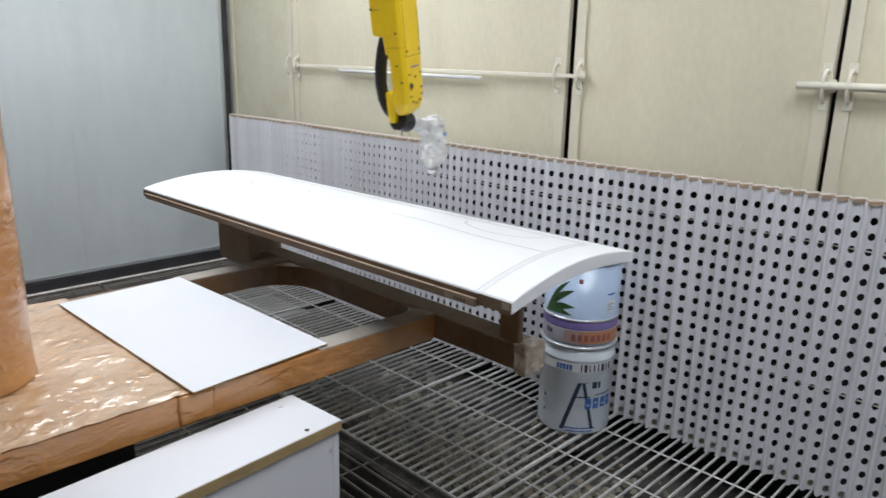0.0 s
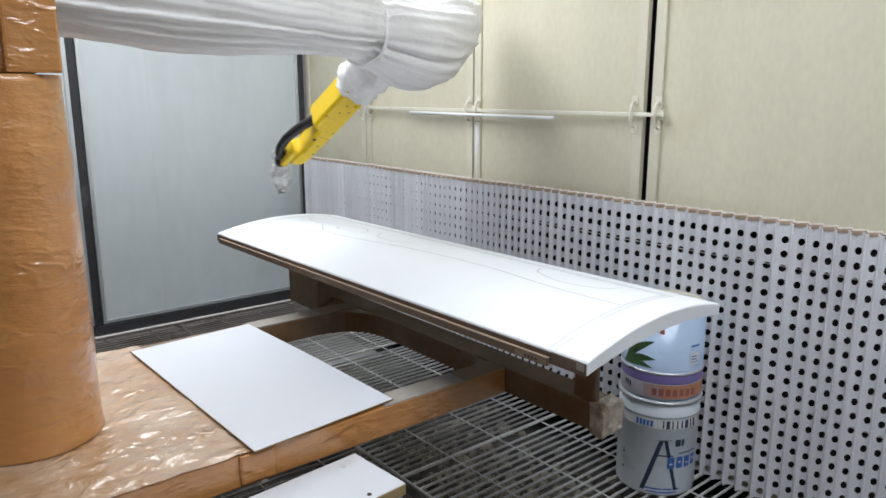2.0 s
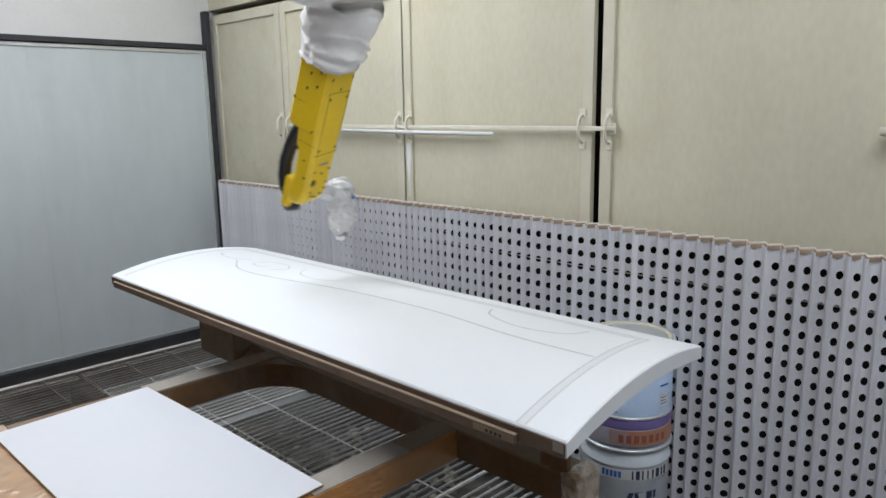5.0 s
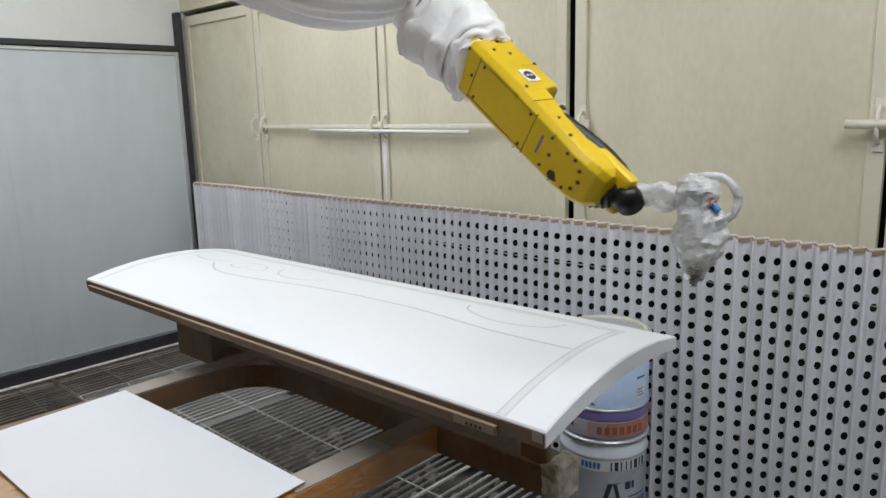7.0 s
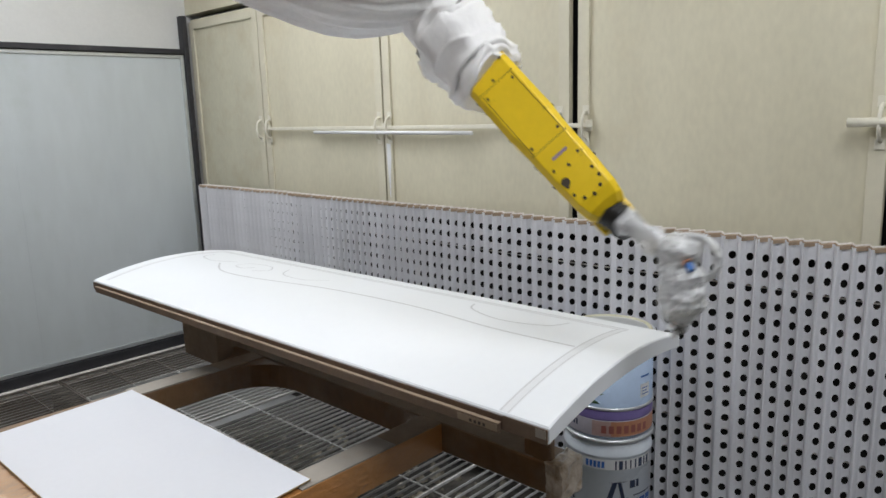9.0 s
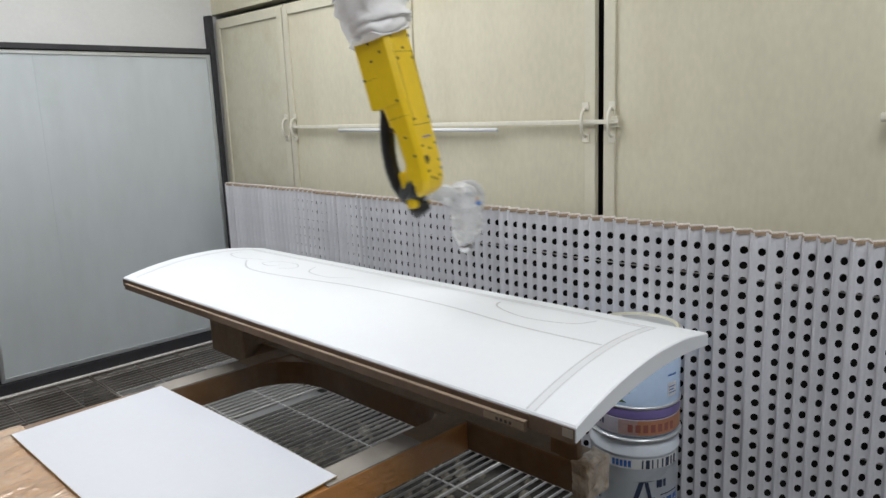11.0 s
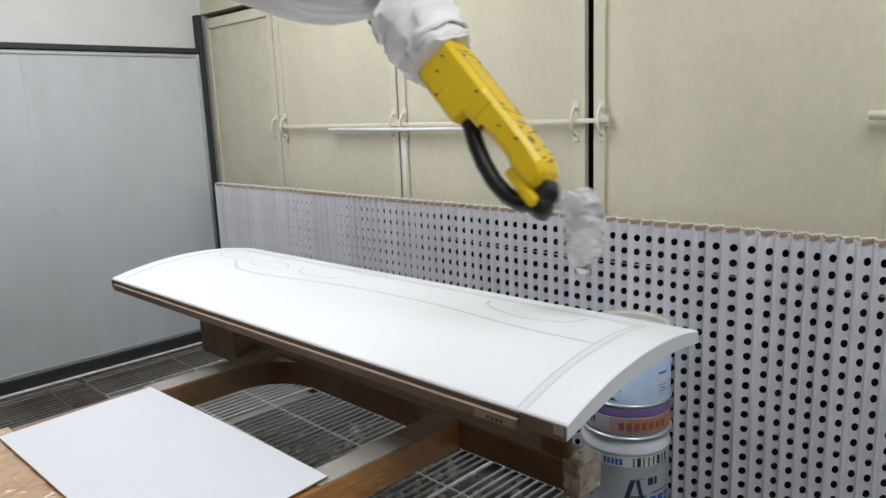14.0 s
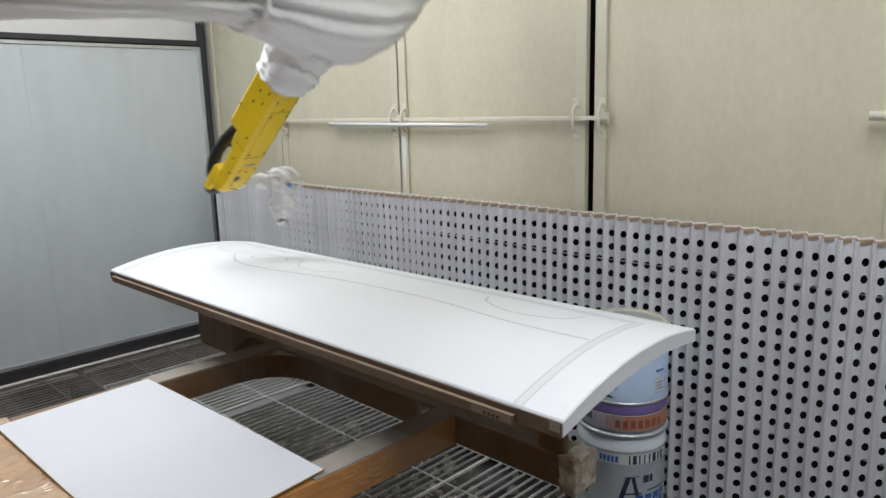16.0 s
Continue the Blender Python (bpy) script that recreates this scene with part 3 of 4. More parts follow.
def build_post():
    p = thing("robot_post", "round robot post wrapped in brown film and clear film", "post", at=(0.315, 2.035, TZ + 0.006))
    prof = [(0.160, 0.0), (0.158, 0.03), (0.154, 0.10), (0.156, 0.22), (0.153, 0.35), (0.155, 0.42), (0.150, 0.55), (0.151, 0.66), (0.147, 0.74), (0.146, 0.835)]
    zz = []
    for (r0, z0), (r1, z1) in zip(prof, prof[1:]):
        zz += [(r0 + (r1 - r0) * k / 6, z0 + (z1 - z0) * k / 6) for k in range(6)]
    bm = lathe(zz + [prof[-1]], 56)
    for v in bm.verts:
        v.co.x *= 1 + 0.018 * noise.noise((v.co.x * 9, v.co.y * 9, v.co.z * 14))
        v.co.y *= 1 + 0.018 * noise.noise((v.co.x * 9, v.co.y * 9, v.co.z * 14 + 5))
    part("shaft", bm, "film", p, "post shaft under glossy wrinkled film", smooth=True)
    part("cap", add_box(bmesh.new(), (-0.15, -0.11, 0.8355), (0.095, 0.13, 1.10), 0.02), "film", p, "brown wrapped robot turret")
    part("side_plate", box((0.02, -0.135, 0.838), (0.125, -0.1105, 1.12), 0.006), "film", p)
    return p


build_post()

# white board lying on the frame
bd = thing("white_board", "thin white melamine board lying across the frame", "board", at=(0, 0, TZ + 0.0075))
part("sheet", add_prism(bmesh.new(), [(0.685, 1.605), (1.092, 1.640), (1.085, 2.05), (1.068, 2.478), (0.664, 2.452)], 0.0, 0.003), "board", bd)
part("edge", add_prism(bmesh.new(), [(0.6835, 1.6035), (1.0935, 1.6385), (1.0865, 2.05), (1.0695, 2.4795), (0.6625, 2.4535)], 0.0003, 0.0024), "mdfedge", bd, "raw brown board edge")

# white cabinet carcass under the frame
cb = thing("white_box", "white melamine box with raw brown edges under the frame", "cabinet", at=(0, 0, 0))
cb.matrix_basis = pose(0.957, 1.40, 0, 0, 0, 4.2)
part("top_panel", box((-0.85, 0.0, 0.515), (0.0, 0.195, 0.5425), 0.001), "board", cb)
part("edge_band", box((-0.85, -0.0025, 0.5165), (-0.002, -0.0005, 0.541)), "mdfedge", cb, "raw brown board edge")
part("front_panel", box((-0.84, 0.006, 0.0), (-0.0225, 0.024, 0.5145), 0.001), "board", cb)
part("side_panel", box((-0.022, 0.006, 0.0), (-0.004, 0.19, 0.5145), 0.001), "board", cb)
part("side_panel", box((-0.85, 0.0245, 0.0), (-0.832, 0.19, 0.5145), 0.001), "board", cb)
part("back_panel", box((-0.8315, 0.175, 0.0), (-0.0225, 0.19, 0.5145), 0.001), "board", cb)
for x, y in ((-0.09, 0.02), (-0.06, 0.16)):
    part("screw_hole", add_tube(bmesh.new(), [(x, y, 0.5422), (x, y, 0.5434)], 0.006, 10), "bolt" if y < 0.1 else "pailrim", cb)
part("screw_hole", add_tube(bmesh.new(), [(-0.03, 0.0062, 0.47), (-0.03, 0.0048, 0.47)], 0.006, 10), "pailrim", cb)

# ---------------------------------------------------------------- curved workpiece
PX0, PX1, PY0, PY1 = 1.225, 1.852, 1.104, 3.104
CREST, EDGE, THICK, SKEW, FALL = 0.897, 0.860, 0.031, 0.09, 0.008


def skin(x):
    """Height of the arched top at x."""
    s = (x - (PX0 + PX1) / 2) / ((PX1 - PX0) / 2)
    return CREST - (CREST - EDGE) * s * s


def strip_on_skin(points, width, lift=0.0006):
    bm = bmesh.new()
    pts = [Vector((x, y, 0)) for x, y in points]
    rows = []
    for i, p in enumerate(pts):
        d = (pts[min(i + 1, len(pts) - 1)] - pts[max(i - 1, 0)]).normalized()
        s = Vector((-d.y, d.x, 0)) * width / 2
        rows.append([bm.verts.new((q.x, q.y + SKEW * (q.x - PX0), skin(q.x) + lift - FALL * (q.y - PY0))) for q in (p + s, p - s)])
    for a, b in zip(rows, rows[1:]):
        bm.faces.new((a[0], a[1], b[1], b[0]))
    bm.normal_update()
    for f in bm.faces:
        if f.normal.z < 0:
            f.normal_flip()
    return bm


def line(a, b, n=14):
    return [(a[0] + (b[0] - a[0]) * i / n, a[1] + (b[1] - a[1]) * i / n) for i in range(n + 1)]


def arc(points, n=10):
    """A smooth line through points."""
    out = []
    P = [points[0]] + list(points) + [points[-1]]
    for i in range(1, len(P) - 2):
        for k in range(n):
            t = k / n
            c = [0.5 * (2 * P[i][j] + (P[i + 1][j] - P[i - 1][j]) * t + (2 * P[i - 1][j] - 5 * P[i][j] + 4 * P[i + 1][j] - P[i + 2][j]) * t * t
                        + (3 * P[i][j] - P[i - 1][j] - 3 * P[i + 1][j] + P[i + 2][j]) * t ** 3) for j in (0, 1)]
            out.append(tuple(c))
    return out + [points[-1]]


def build_panel():
    p = thing("curved_door", "white primed arched wooden door leaf lying on battens", "door leaf")
    bm = bmesh.new()
    nx, b = 28, 0.003
    outline = []
    for i in range(nx + 1):
        x = PX0 + (PX1 - PX0) * i / nx
        outline.append((x, skin(x)))
    lower = [(x, z - THICK - 0.009 * (z - EDGE) / (CREST - EDGE)) for x, z in outline]
    outline[0] = (PX0, outline[0][1] - b)
    outline[-1] = (PX1, outline[-1][1] - b)
    outline.insert(1, (PX0 + b, skin(PX0 + b)))
    outline.insert(-1, (PX1 - b, skin(PX1 - b)))
    top = len(outline)
    ring = outline + lower[::-1]
    cuts = (PY0, PY0 + b, PY1 - b, PY1)
    sec = [[bm.verts.new((x, y + SKEW * (x - PX0), z - FALL * (y - PY0) - (b if y in (PY0, PY1) and 0 < k < top - 1 else 0))) for k, (x, z) in enumerate(ring)] for y in cuts]
    for a, c in zip(sec, sec[1:]):
        for j in range(len(ring)):
            bm.faces.new((a[j], c[j], c[(j + 1) % len(ring)], a[(j + 1) % len(ring)]))
    bm.faces.new(sec[0])
    bm.faces.new(sec[-1][::-1])
    bmesh.ops.recalc_face_normals(bm, faces=bm.faces[:])
    part("leaf", bm, "primer", p)
    side = part("side_edge", box((PX0 - 0.0025, PY0 + 0.003, EDGE - THICK - 0.001), (PX0 - 0.0005, PY1 - 0.003, EDGE - 0.006)), "darkmdf", p, "bare dark brown side edge")
    for v in side.data.vertices:
        v.co.z -= FALL * (v.co.y - PY0)
    part("corner_guard", box((PX0 - 0.0045, PY0 + 0.001, EDGE - THICK - 0.001), (PX0 - 0.0026, PY0 + 0.10, EDGE - 0.004)), "mdf", p, "grey-brown bare corner")
    part("corner_patch", box((PX0 - 0.0056, PY0 + 0.004, EDGE - 0.022), (PX0 - 0.0046, PY0 + 0.026, EDGE - 0.006)), "railtop", p)
    # proud strip along the lower half of the side
    z0, z1, y0, y1 = EDGE - THICK - 0.006, EDGE - 0.0175, PY0 + 0.105, PY1 - 0.04
    strip = [part("side_strip", box((PX0 - 0.012, y0, z0), (PX0 - 0.003, y1, z1), 0.0015), "mdf", p, "brown wooden strip along the edge"),
             part("strip_edge", box((PX0 - 0.0128, y0, z1 - 0.0015), (PX0 - 0.0028, y1, z1 + 0.001)), "dusted", p, "pale oversprayed top edge"),
             part("batten_label", box((PX0 - 0.0132, y0 + 0.002, z0 + 0.003), (PX0 - 0.0122, y0 + 0.10, z1 - 0.003)), "dusted", p)]
    for k in range(4):
        strip.append(part("print_bar", box((PX0 - 0.0141, y0 + 0.03 + 0.011 * k, z0 + 0.006), (PX0 - 0.0134, y0 + 0.036 + 0.011 * k, z0 + 0.012)), "bolt", p))
    for o in strip:
        for v in o.data.vertices:
            v.co.z -= FALL * (v.co.y - PY0)
    iny = 0.112
    # grooves are flat strips laid on the skin, their shade painted grey
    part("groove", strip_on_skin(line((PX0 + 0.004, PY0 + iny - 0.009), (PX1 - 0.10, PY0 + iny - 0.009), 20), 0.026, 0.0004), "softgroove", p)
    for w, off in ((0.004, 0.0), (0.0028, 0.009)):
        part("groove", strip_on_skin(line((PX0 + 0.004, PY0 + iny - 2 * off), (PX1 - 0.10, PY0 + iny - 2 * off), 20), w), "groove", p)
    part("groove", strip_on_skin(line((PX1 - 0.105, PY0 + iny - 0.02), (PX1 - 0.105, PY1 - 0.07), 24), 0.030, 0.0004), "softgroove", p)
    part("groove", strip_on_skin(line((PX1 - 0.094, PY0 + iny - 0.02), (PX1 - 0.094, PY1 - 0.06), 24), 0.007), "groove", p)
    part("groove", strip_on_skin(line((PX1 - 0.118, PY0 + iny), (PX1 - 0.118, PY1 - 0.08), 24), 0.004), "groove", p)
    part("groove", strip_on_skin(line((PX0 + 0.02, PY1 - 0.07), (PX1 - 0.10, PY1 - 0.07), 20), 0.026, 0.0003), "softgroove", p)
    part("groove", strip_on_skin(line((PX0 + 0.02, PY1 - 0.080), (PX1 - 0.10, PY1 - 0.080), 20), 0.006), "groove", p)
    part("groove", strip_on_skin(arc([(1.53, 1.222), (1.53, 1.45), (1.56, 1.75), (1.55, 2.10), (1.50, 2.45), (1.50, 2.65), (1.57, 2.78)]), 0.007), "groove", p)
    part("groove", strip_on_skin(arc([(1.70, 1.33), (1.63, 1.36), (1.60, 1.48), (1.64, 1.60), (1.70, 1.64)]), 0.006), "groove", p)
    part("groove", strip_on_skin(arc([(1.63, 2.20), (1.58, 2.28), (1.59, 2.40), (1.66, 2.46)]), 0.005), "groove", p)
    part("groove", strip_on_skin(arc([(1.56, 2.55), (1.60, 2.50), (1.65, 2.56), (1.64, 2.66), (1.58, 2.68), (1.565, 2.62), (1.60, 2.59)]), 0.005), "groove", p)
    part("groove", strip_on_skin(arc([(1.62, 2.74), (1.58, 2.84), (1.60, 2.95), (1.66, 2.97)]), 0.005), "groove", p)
    return p


build_panel()

# ---------------------------------------------------------------- paint pails
PAIL = (2.262, 1.59)
R = 0.142


def bars(parent, mat, r, spans):
    for a0, a1, z0, z1 in spans:
        part("print_bar", patch(r, a0, a1, z0, z1, 3), mat, parent)


def build_lower_pail():
    p = thing("paint_pail", "pale blue tin paint pail with dark print, standing on the grating", "paint pail", "stacked pails", (*PAIL, 0.0005))
    part("body", lathe([(R - 0.006, 0), (R - 0.001, 0.004), (R, 0.012), (R, 0.30), (R + 0.003, 0.304), (R + 0.003, 0.310), (R, 0.314), (R, 0.352)]), "pail", p, smooth=True)
    part("rim", lathe([(R + 0.001, 0.3525), (R + 0.007, 0.355), (R + 0.007, 0.362), (R + 0.002, 0.3655)]), "pailrim", p, "bright rolled rim", smooth=True)
    # print faces the camera: about 213 degrees round the pail
    c, r = 216, R + 0.0009
    part("print_band", patch(r, c - 62, c + 62, 0.262, 0.298, 16), "white", p)
    bars(p, "blueprint", r + 0.0006, [(c - 34 + 5.2 * k, c - 30.2 + 5.2 * k, 0.268, 0.290) for k in range(5)])
    bars(p, "navy", r + 0.0006, [(c + a, c + a + w, 0.264, 0.294) for a, w in ((4, 2), (9, 5), (17, 2), (24, 2), (31, 2.5), (37, 6), (46, 3), (52, 5))])
    def slope(a0, z0, a1, z1, w, nm="print_bar", mat="navy"):
        bm = bmesh.new()
        rows = []
        for i in range(7):
            a, z = a0 + (a1 - a0) * i / 6, z0 + (z1 - z0) * i / 6
            rows.append([bm.verts.new(((r + 0.0006) * math.cos(radians(a + s)), (r + 0.0006) * math.sin(radians(a + s)), z)) for s in (-w / 2, w / 2)])
        for u, v in zip(rows, rows[1:]):
            bm.faces.new((u[0], u[1], v[1], v[0]))
        part(nm, bm, mat, p)
    slope(c - 20, 0.02, c + 4, 0.218, 6.5)
    slope(c + 28, 0.025, c + 10, 0.218, 5.0)
    slope(c - 1, 0.218, c + 16, 0.221, 12)
    bars(p, "navy", r + 0.0006, [(c - 5, c + 22, 0.158, 0.163), (c + 24, c + 32, 0.196, 0.222), (c + 34, c + 38, 0.196, 0.222), (c + 30, c + 62, 0.166, 0.170), (c - 56, c - 53, 0.13, 0.142), (c - 56, c - 53, 0.07, 0.082)])
    bars(p, "blueprint", r + 0.001, [(c + 14 + 13 * k, c + 24 + 13 * k, 0.112, 0.155) for k in range(4)])
    bars(p, "white", r + 0.0014, [(c + 17 + 13 * k, c + 21 + 13 * k, 0.125 + 0.008 * (k % 2), 0.131 + 0.008 * (k % 2)) for k in range(4)])
    bars(p, "blueprint", r + 0.0006, [(c - 18, c + 34, 0.026, 0.032), (c - 14, c + 30, 0.014, 0.019)])
    return p


def build_upper_pail():
    p = thing("paint_pail", "sky blue paint pail with leaf print, stacked on another pail", "paint pail", "stacked pails", (PAIL[0], PAIL[1], 0.368))
    part("body", lathe([(R - 0.006, 0), (R - 0.001, 0.004), (R, 0.012), (R, 0.312)]), "pail2", p, smooth=True)
    part("band", lathe([(R + 0.0008, 0.006), (R + 0.0012, 0.010), (R + 0.0012, 0.060), (R + 0.0008, 0.062)]), "greyband", p, "grey-lilac printed band", smooth=True)
    part("band_colour", patch(R + 0.0017, 214, 340, 0.0105, 0.0595, 16), "rust", p, "orange-brown part of the band", smooth=True)
    part("band_colour", patch(R + 0.0015, 190, 214, 0.0105, 0.0595, 6), "rustgrey", p, smooth=True)
    part("band", lathe([(R + 0.0010, 0.0625), (R + 0.0014, 0.066), (R + 0.0014, 0.092), (R + 0.0008, 0.094)]), "purple", p, "purple printed band", smooth=True)
    part("bead", lathe([(R + 0.0008, 0.0945), (R + 0.004, 0.097), (R + 0.004, 0.102), (R + 0.0005, 0.105)]), "pailrim", p, smooth=True)
    part("rim", lathe([(R, 0.3125), (R + 0.006, 0.315), (R + 0.006, 0.325), (R + 0.001, 0.329)]), "pailrim", p, smooth=True)
    part("lid", lathe([(R - 0.012, 0.319), (R - 0.004, 0.3295), (R - 0.006, 0.333), (R - 0.012, 0.3315), (R - 0.02, 0.3275), (0.02, 0.3275)]), "lid", p, "dusty yellowish lid", smooth=True)
    c, r = 216, R + 0.0024
    bars(p, "redprint", r, [(c - 14 + 9.5 * k, c - 14 + 9.5 * k + 6.2, 0.020, 0.046) for k in range(7)])
    bars(p, "navy", r, [(c - 60 + 5 * k, c - 57 + 5 * k, 0.03, 0.05) for k in range(3)])
    def blade(a0, z0, a1, z1, w):
        bm = bmesh.new()
        rows = []
        for i in range(9):
            t = i / 8
            a, z = a0 + (a1 - a0) * t, z0 + (z1 - z0) * t + 0.012 * math.sin(t * math.pi)
            h = w * math.sin(math.pi * (0.12 + 0.88 * t)) + 0.0005
            rows.append([bm.verts.new(((R + 0.001) * math.cos(radians(a)), (R + 0.001) * math.sin(radians(a)), z + s * h)) for s in (-1, 1)])
        for u, v in zip(rows, rows[1:]):
            bm.faces.new((u[0], u[1], v[1], v[0]))
        part("leaf_print", bm, "leaf", p, "green leaf picture")
    blade(c - 62, 0.125, c - 14, 0.215, 0.015)
    blade(c - 62, 0.118, c - 12, 0.150, 0.014)
    blade(c - 64, 0.12, c - 22, 0.25, 0.013)
    blade(c - 66, 0.115, c - 16, 0.118, 0.012)
    bars(p, "white", R + 0.001, [(c + 38, c + 56, 0.13, 0.175)])
    bars(p, "blueprint", R + 0.0016, [(c + 38, c + 54, 0.198, 0.204), (c + 40, c + 52, 0.16, 0.163), (c + 40, c + 50, 0.15, 0.153), (c + 40, c + 54, 0.14, 0.143)])
    bars(p, "redprint", R + 0.001, [(c - 8, c - 2, 0.245, 0.262)])
    return p


build_lower_pail()
build_upper_pail()

# ---------------------------------------------------------------- paint robot
SHOULDER = Vector((0.34, 2.05, 1.76))


def build_robot():
    robot = thing("paint_robot", "yellow painting robot arm with white cloth covers, spraying", "robot arm")

    # forearm: origin at the cuff, wrist at -z, hose on +x
    fore = part("forearm", bmesh.new(), "yellow", robot, "scuffed yellow cast forearm")
    bm = bmesh.new()
    # height, hose side, broad side, half width: a deep housing, a step down, a slim neck and a rounded end
    secs = [(0.06, 0.058, -0.058, 0.060), (-0.02, 0.060, -0.062, 0.063), (-0.188, 0.060, -0.062, 0.063), (-0.196, 0.056, -0.062, 0.063), (-0.200, 0.022, -0.062, 0.061),
            (-0.262, 0.016, -0.062, 0.058), (-0.270, 0.006, -0.062, 0.058), (-0.350, 0.004, -0.062, 0.056), (-0.372, 0.014, -0.062, 0.054), (-0.405, 0.014, -0.058, 0.053),
            (-0.428, 0.012, -0.047, 0.048), (-0.442, 0.004, -0.030, 0.038)]
    rings = []
    for z, xp, xm, h in secs:
        c = 0.013
        o = [(xp - c, h), (xp, h - c), (xp, -h + c), (xp - c, -h), (xm + c, -h), (xm, -h + c), (xm, h - c), (xm + c, h)]
        rings.append([bm.verts.new((x, y, z)) for x, y in o])
    for a, b in zip(rings, rings[1:]):
        for j in range(8):
            bm.faces.new((a[j], b[j], b[(j + 1) % 8], a[(j + 1) % 8]))
    bm.faces.new(rings[0])
    bm.faces.new(rings[-1][::-1])
    bmesh.ops.recalc_face_normals(bm, faces=bm.faces[:])
    bmesh.ops.bevel(bm, geom=bm.edges[:], offset=0.0028, segments=2, affect="EDGES", profile=0.6)
    bm.to_mesh(fore.data)
    bm.free()
    part("wrist_bracket", add_box(bmesh.new(), (0.0060, -0.045, -0.468), (0.036, 0.045, -0.366), 0.010), "yellow", fore, "yellow cast wrist bracket")

    def bolt(x, y, z, way, r=0.0042):
        d = Vector(way) * 0.0018
        p = Vector((x, y, z))
        part("bolt", add_tube(bmesh.new(), [p - d, p + d], [r, r * 0.8], 8), "bolt", fore)

    def seam(lo, hi):
        part("seam_line", box(lo, hi), "bolt", fore)

    # broad side: two cover plates, their screws, a ring of screws round the wrist, an eye and a small badge
    seam((-0.0627, -0.050, -0.2608), (-0.0605, 0.050, -0.2596))
    seam((-0.0627, -0.050, -0.0713), (-0.0605, 0.050, -0.0703))
    for y in (-0.0445, 0.0435):
        seam((-0.0626, y, -0.2595), (-0.0605, y + 0.001, -0.0715))
    for y, z in ((-0.046, -0.030), (0.046, -0.030), (-0.038, -0.088), (0.038, -0.088), (-0.038, -0.245), (0.038, -0.245), (0.0, -0.062), (-0.034, -0.315), (0.034, -0.315), (0.0, -0.325)):
        bolt(-0.0622, y, z, (-1, 0, 0))
    for k in range(7):
        a = radians(-200 + 220 * k / 6)
        bolt(-0.0618 + 0.10 * max(0, -0.372 - (-0.372 + 0.034 * math.sin(a))), 0.036 * math.cos(a), -0.372 + 0.034 * math.sin(a), (-1, 0, 0), 0.0046)
    part("eye_bolt", add_tube(bmesh.new(), [(-0.060, 0.030, -0.350), (-0.0645, 0.030, -0.350)], 0.010, 16), "bolt", fore)
    part("badge", box((-0.0632, -0.022, -0.296), (-0.0612, 0.020, -0.291)), "purple", fore, "small dark blue badge")
    # narrow sides
    for s in (-1, 1):
        for x, z in ((-0.030, -0.020), (0.004, -0.034), (-0.026, -0.062), (0.008, -0.078), (0.046, -0.118), (-0.040, -0.190), (-0.030, -0.285), (-0.044, -0.336)):
            bolt(x, s * 0.0632 if z > -0.2 else s * 0.0575, z, (0, s, 0))
        seam((0.004, s * 0.0626 - 0.0006, -0.1208), (0.050, s * 0.0626 + 0.0006, -0.1200))
        seam((-0.056, s * 0.0598 - 0.0006, -0.2320), (0.006, s * 0.0598 + 0.0006, -0.2312))
        bolt(0.006, s * 0.0590, -0.258, (0, s, 0), 0.008)
    part("sticker", box((-0.022, -0.0648, -0.176), (0.016, -0.0636, -0.138)), "white", fore, "small square white sticker")
    part("sticker_mark", add_tube(bmesh.new(), [(-0.003, -0.0645, -0.157), (-0.003, -0.0655, -0.157)], 0.014, 18), "bolt", fore)
    for dx in (-0.0055, 0.0055):
        part("sticker_mark", add_tube(bmesh.new(), [(-0.003 + dx, -0.0652, -0.157), (-0.003 + dx, -0.0658, -0.157)], 0.0035, 10), "white", fore)
    hose = [(0.038, 0, -0.18), (0.043, 0, -0.21), (0.060, 0, -0.25), (0.073, 0, -0.30), (0.079, 0, -0.35), (0.074, 0, -0.395), (0.060, 0, -0.428), (0.040, 0, -0.446)]
    hp = [Vector(a).lerp(Vector(b), k / 5) for a, b in zip(hose, hose[1:]) for k in range(5)] + [Vector(hose[-1])]
    part("hose", tube(hp, [0.0205 + 0.0012 * (i % 2) for i in range(len(hp))], 12), "hose", fore, "ribbed black hose", smooth=True)
    part("wrist_collar", tube([(0.026, 0, -0.462), (0.022, 0, -0.474), (0.016, 0, -0.488)], [0.030, 0.030, 0.026], 20), "hose", fore, smooth=True)
    for o in (fore, *fore.children):
        for v in o.data.vertices:
            v.co.x *= 0.96
            v.co.y *= 0.95
            v.co.z *= 1.03
    cuff_pts = [(0, 0, 0.01), (0, 0, 0.016), (0, 0, 0.03), (0.004, 0, 0.05), (0.0, 0, 0.08), (0, 0, 0.11), (-0.005, 0, 0.14), (0, 0, 0.17), (0, 0, 0.20)]
    cuff_pts = [Vector(a).lerp(Vector(b), k / 3) for a, b in zip(cuff_pts, cuff_pts[1:]) for k in range(3)]
    cuff = add_tube(bmesh.new(), cuff_pts, [0.072 + 0.0016 * i + 0.006 * math.sin(i * 1.4) for i in range(len(cuff_pts))], 40)
    cuff = part("cuff", crumple(crumple(cuff, 0.024, 11, 2), 0.009, 32, 5), "cloth", fore, "crumpled white cloth cuff", smooth=True)
    part("elbow_stub", tube([(0, 0, 0.12), (0, 0, 0.40)], 0.085, 20), "cloth", fore, smooth=True)

    # upper arm cover: origin at the elbow, shoulder at -z, sagging towards -x
    n = 76
    pts, rad = [], []
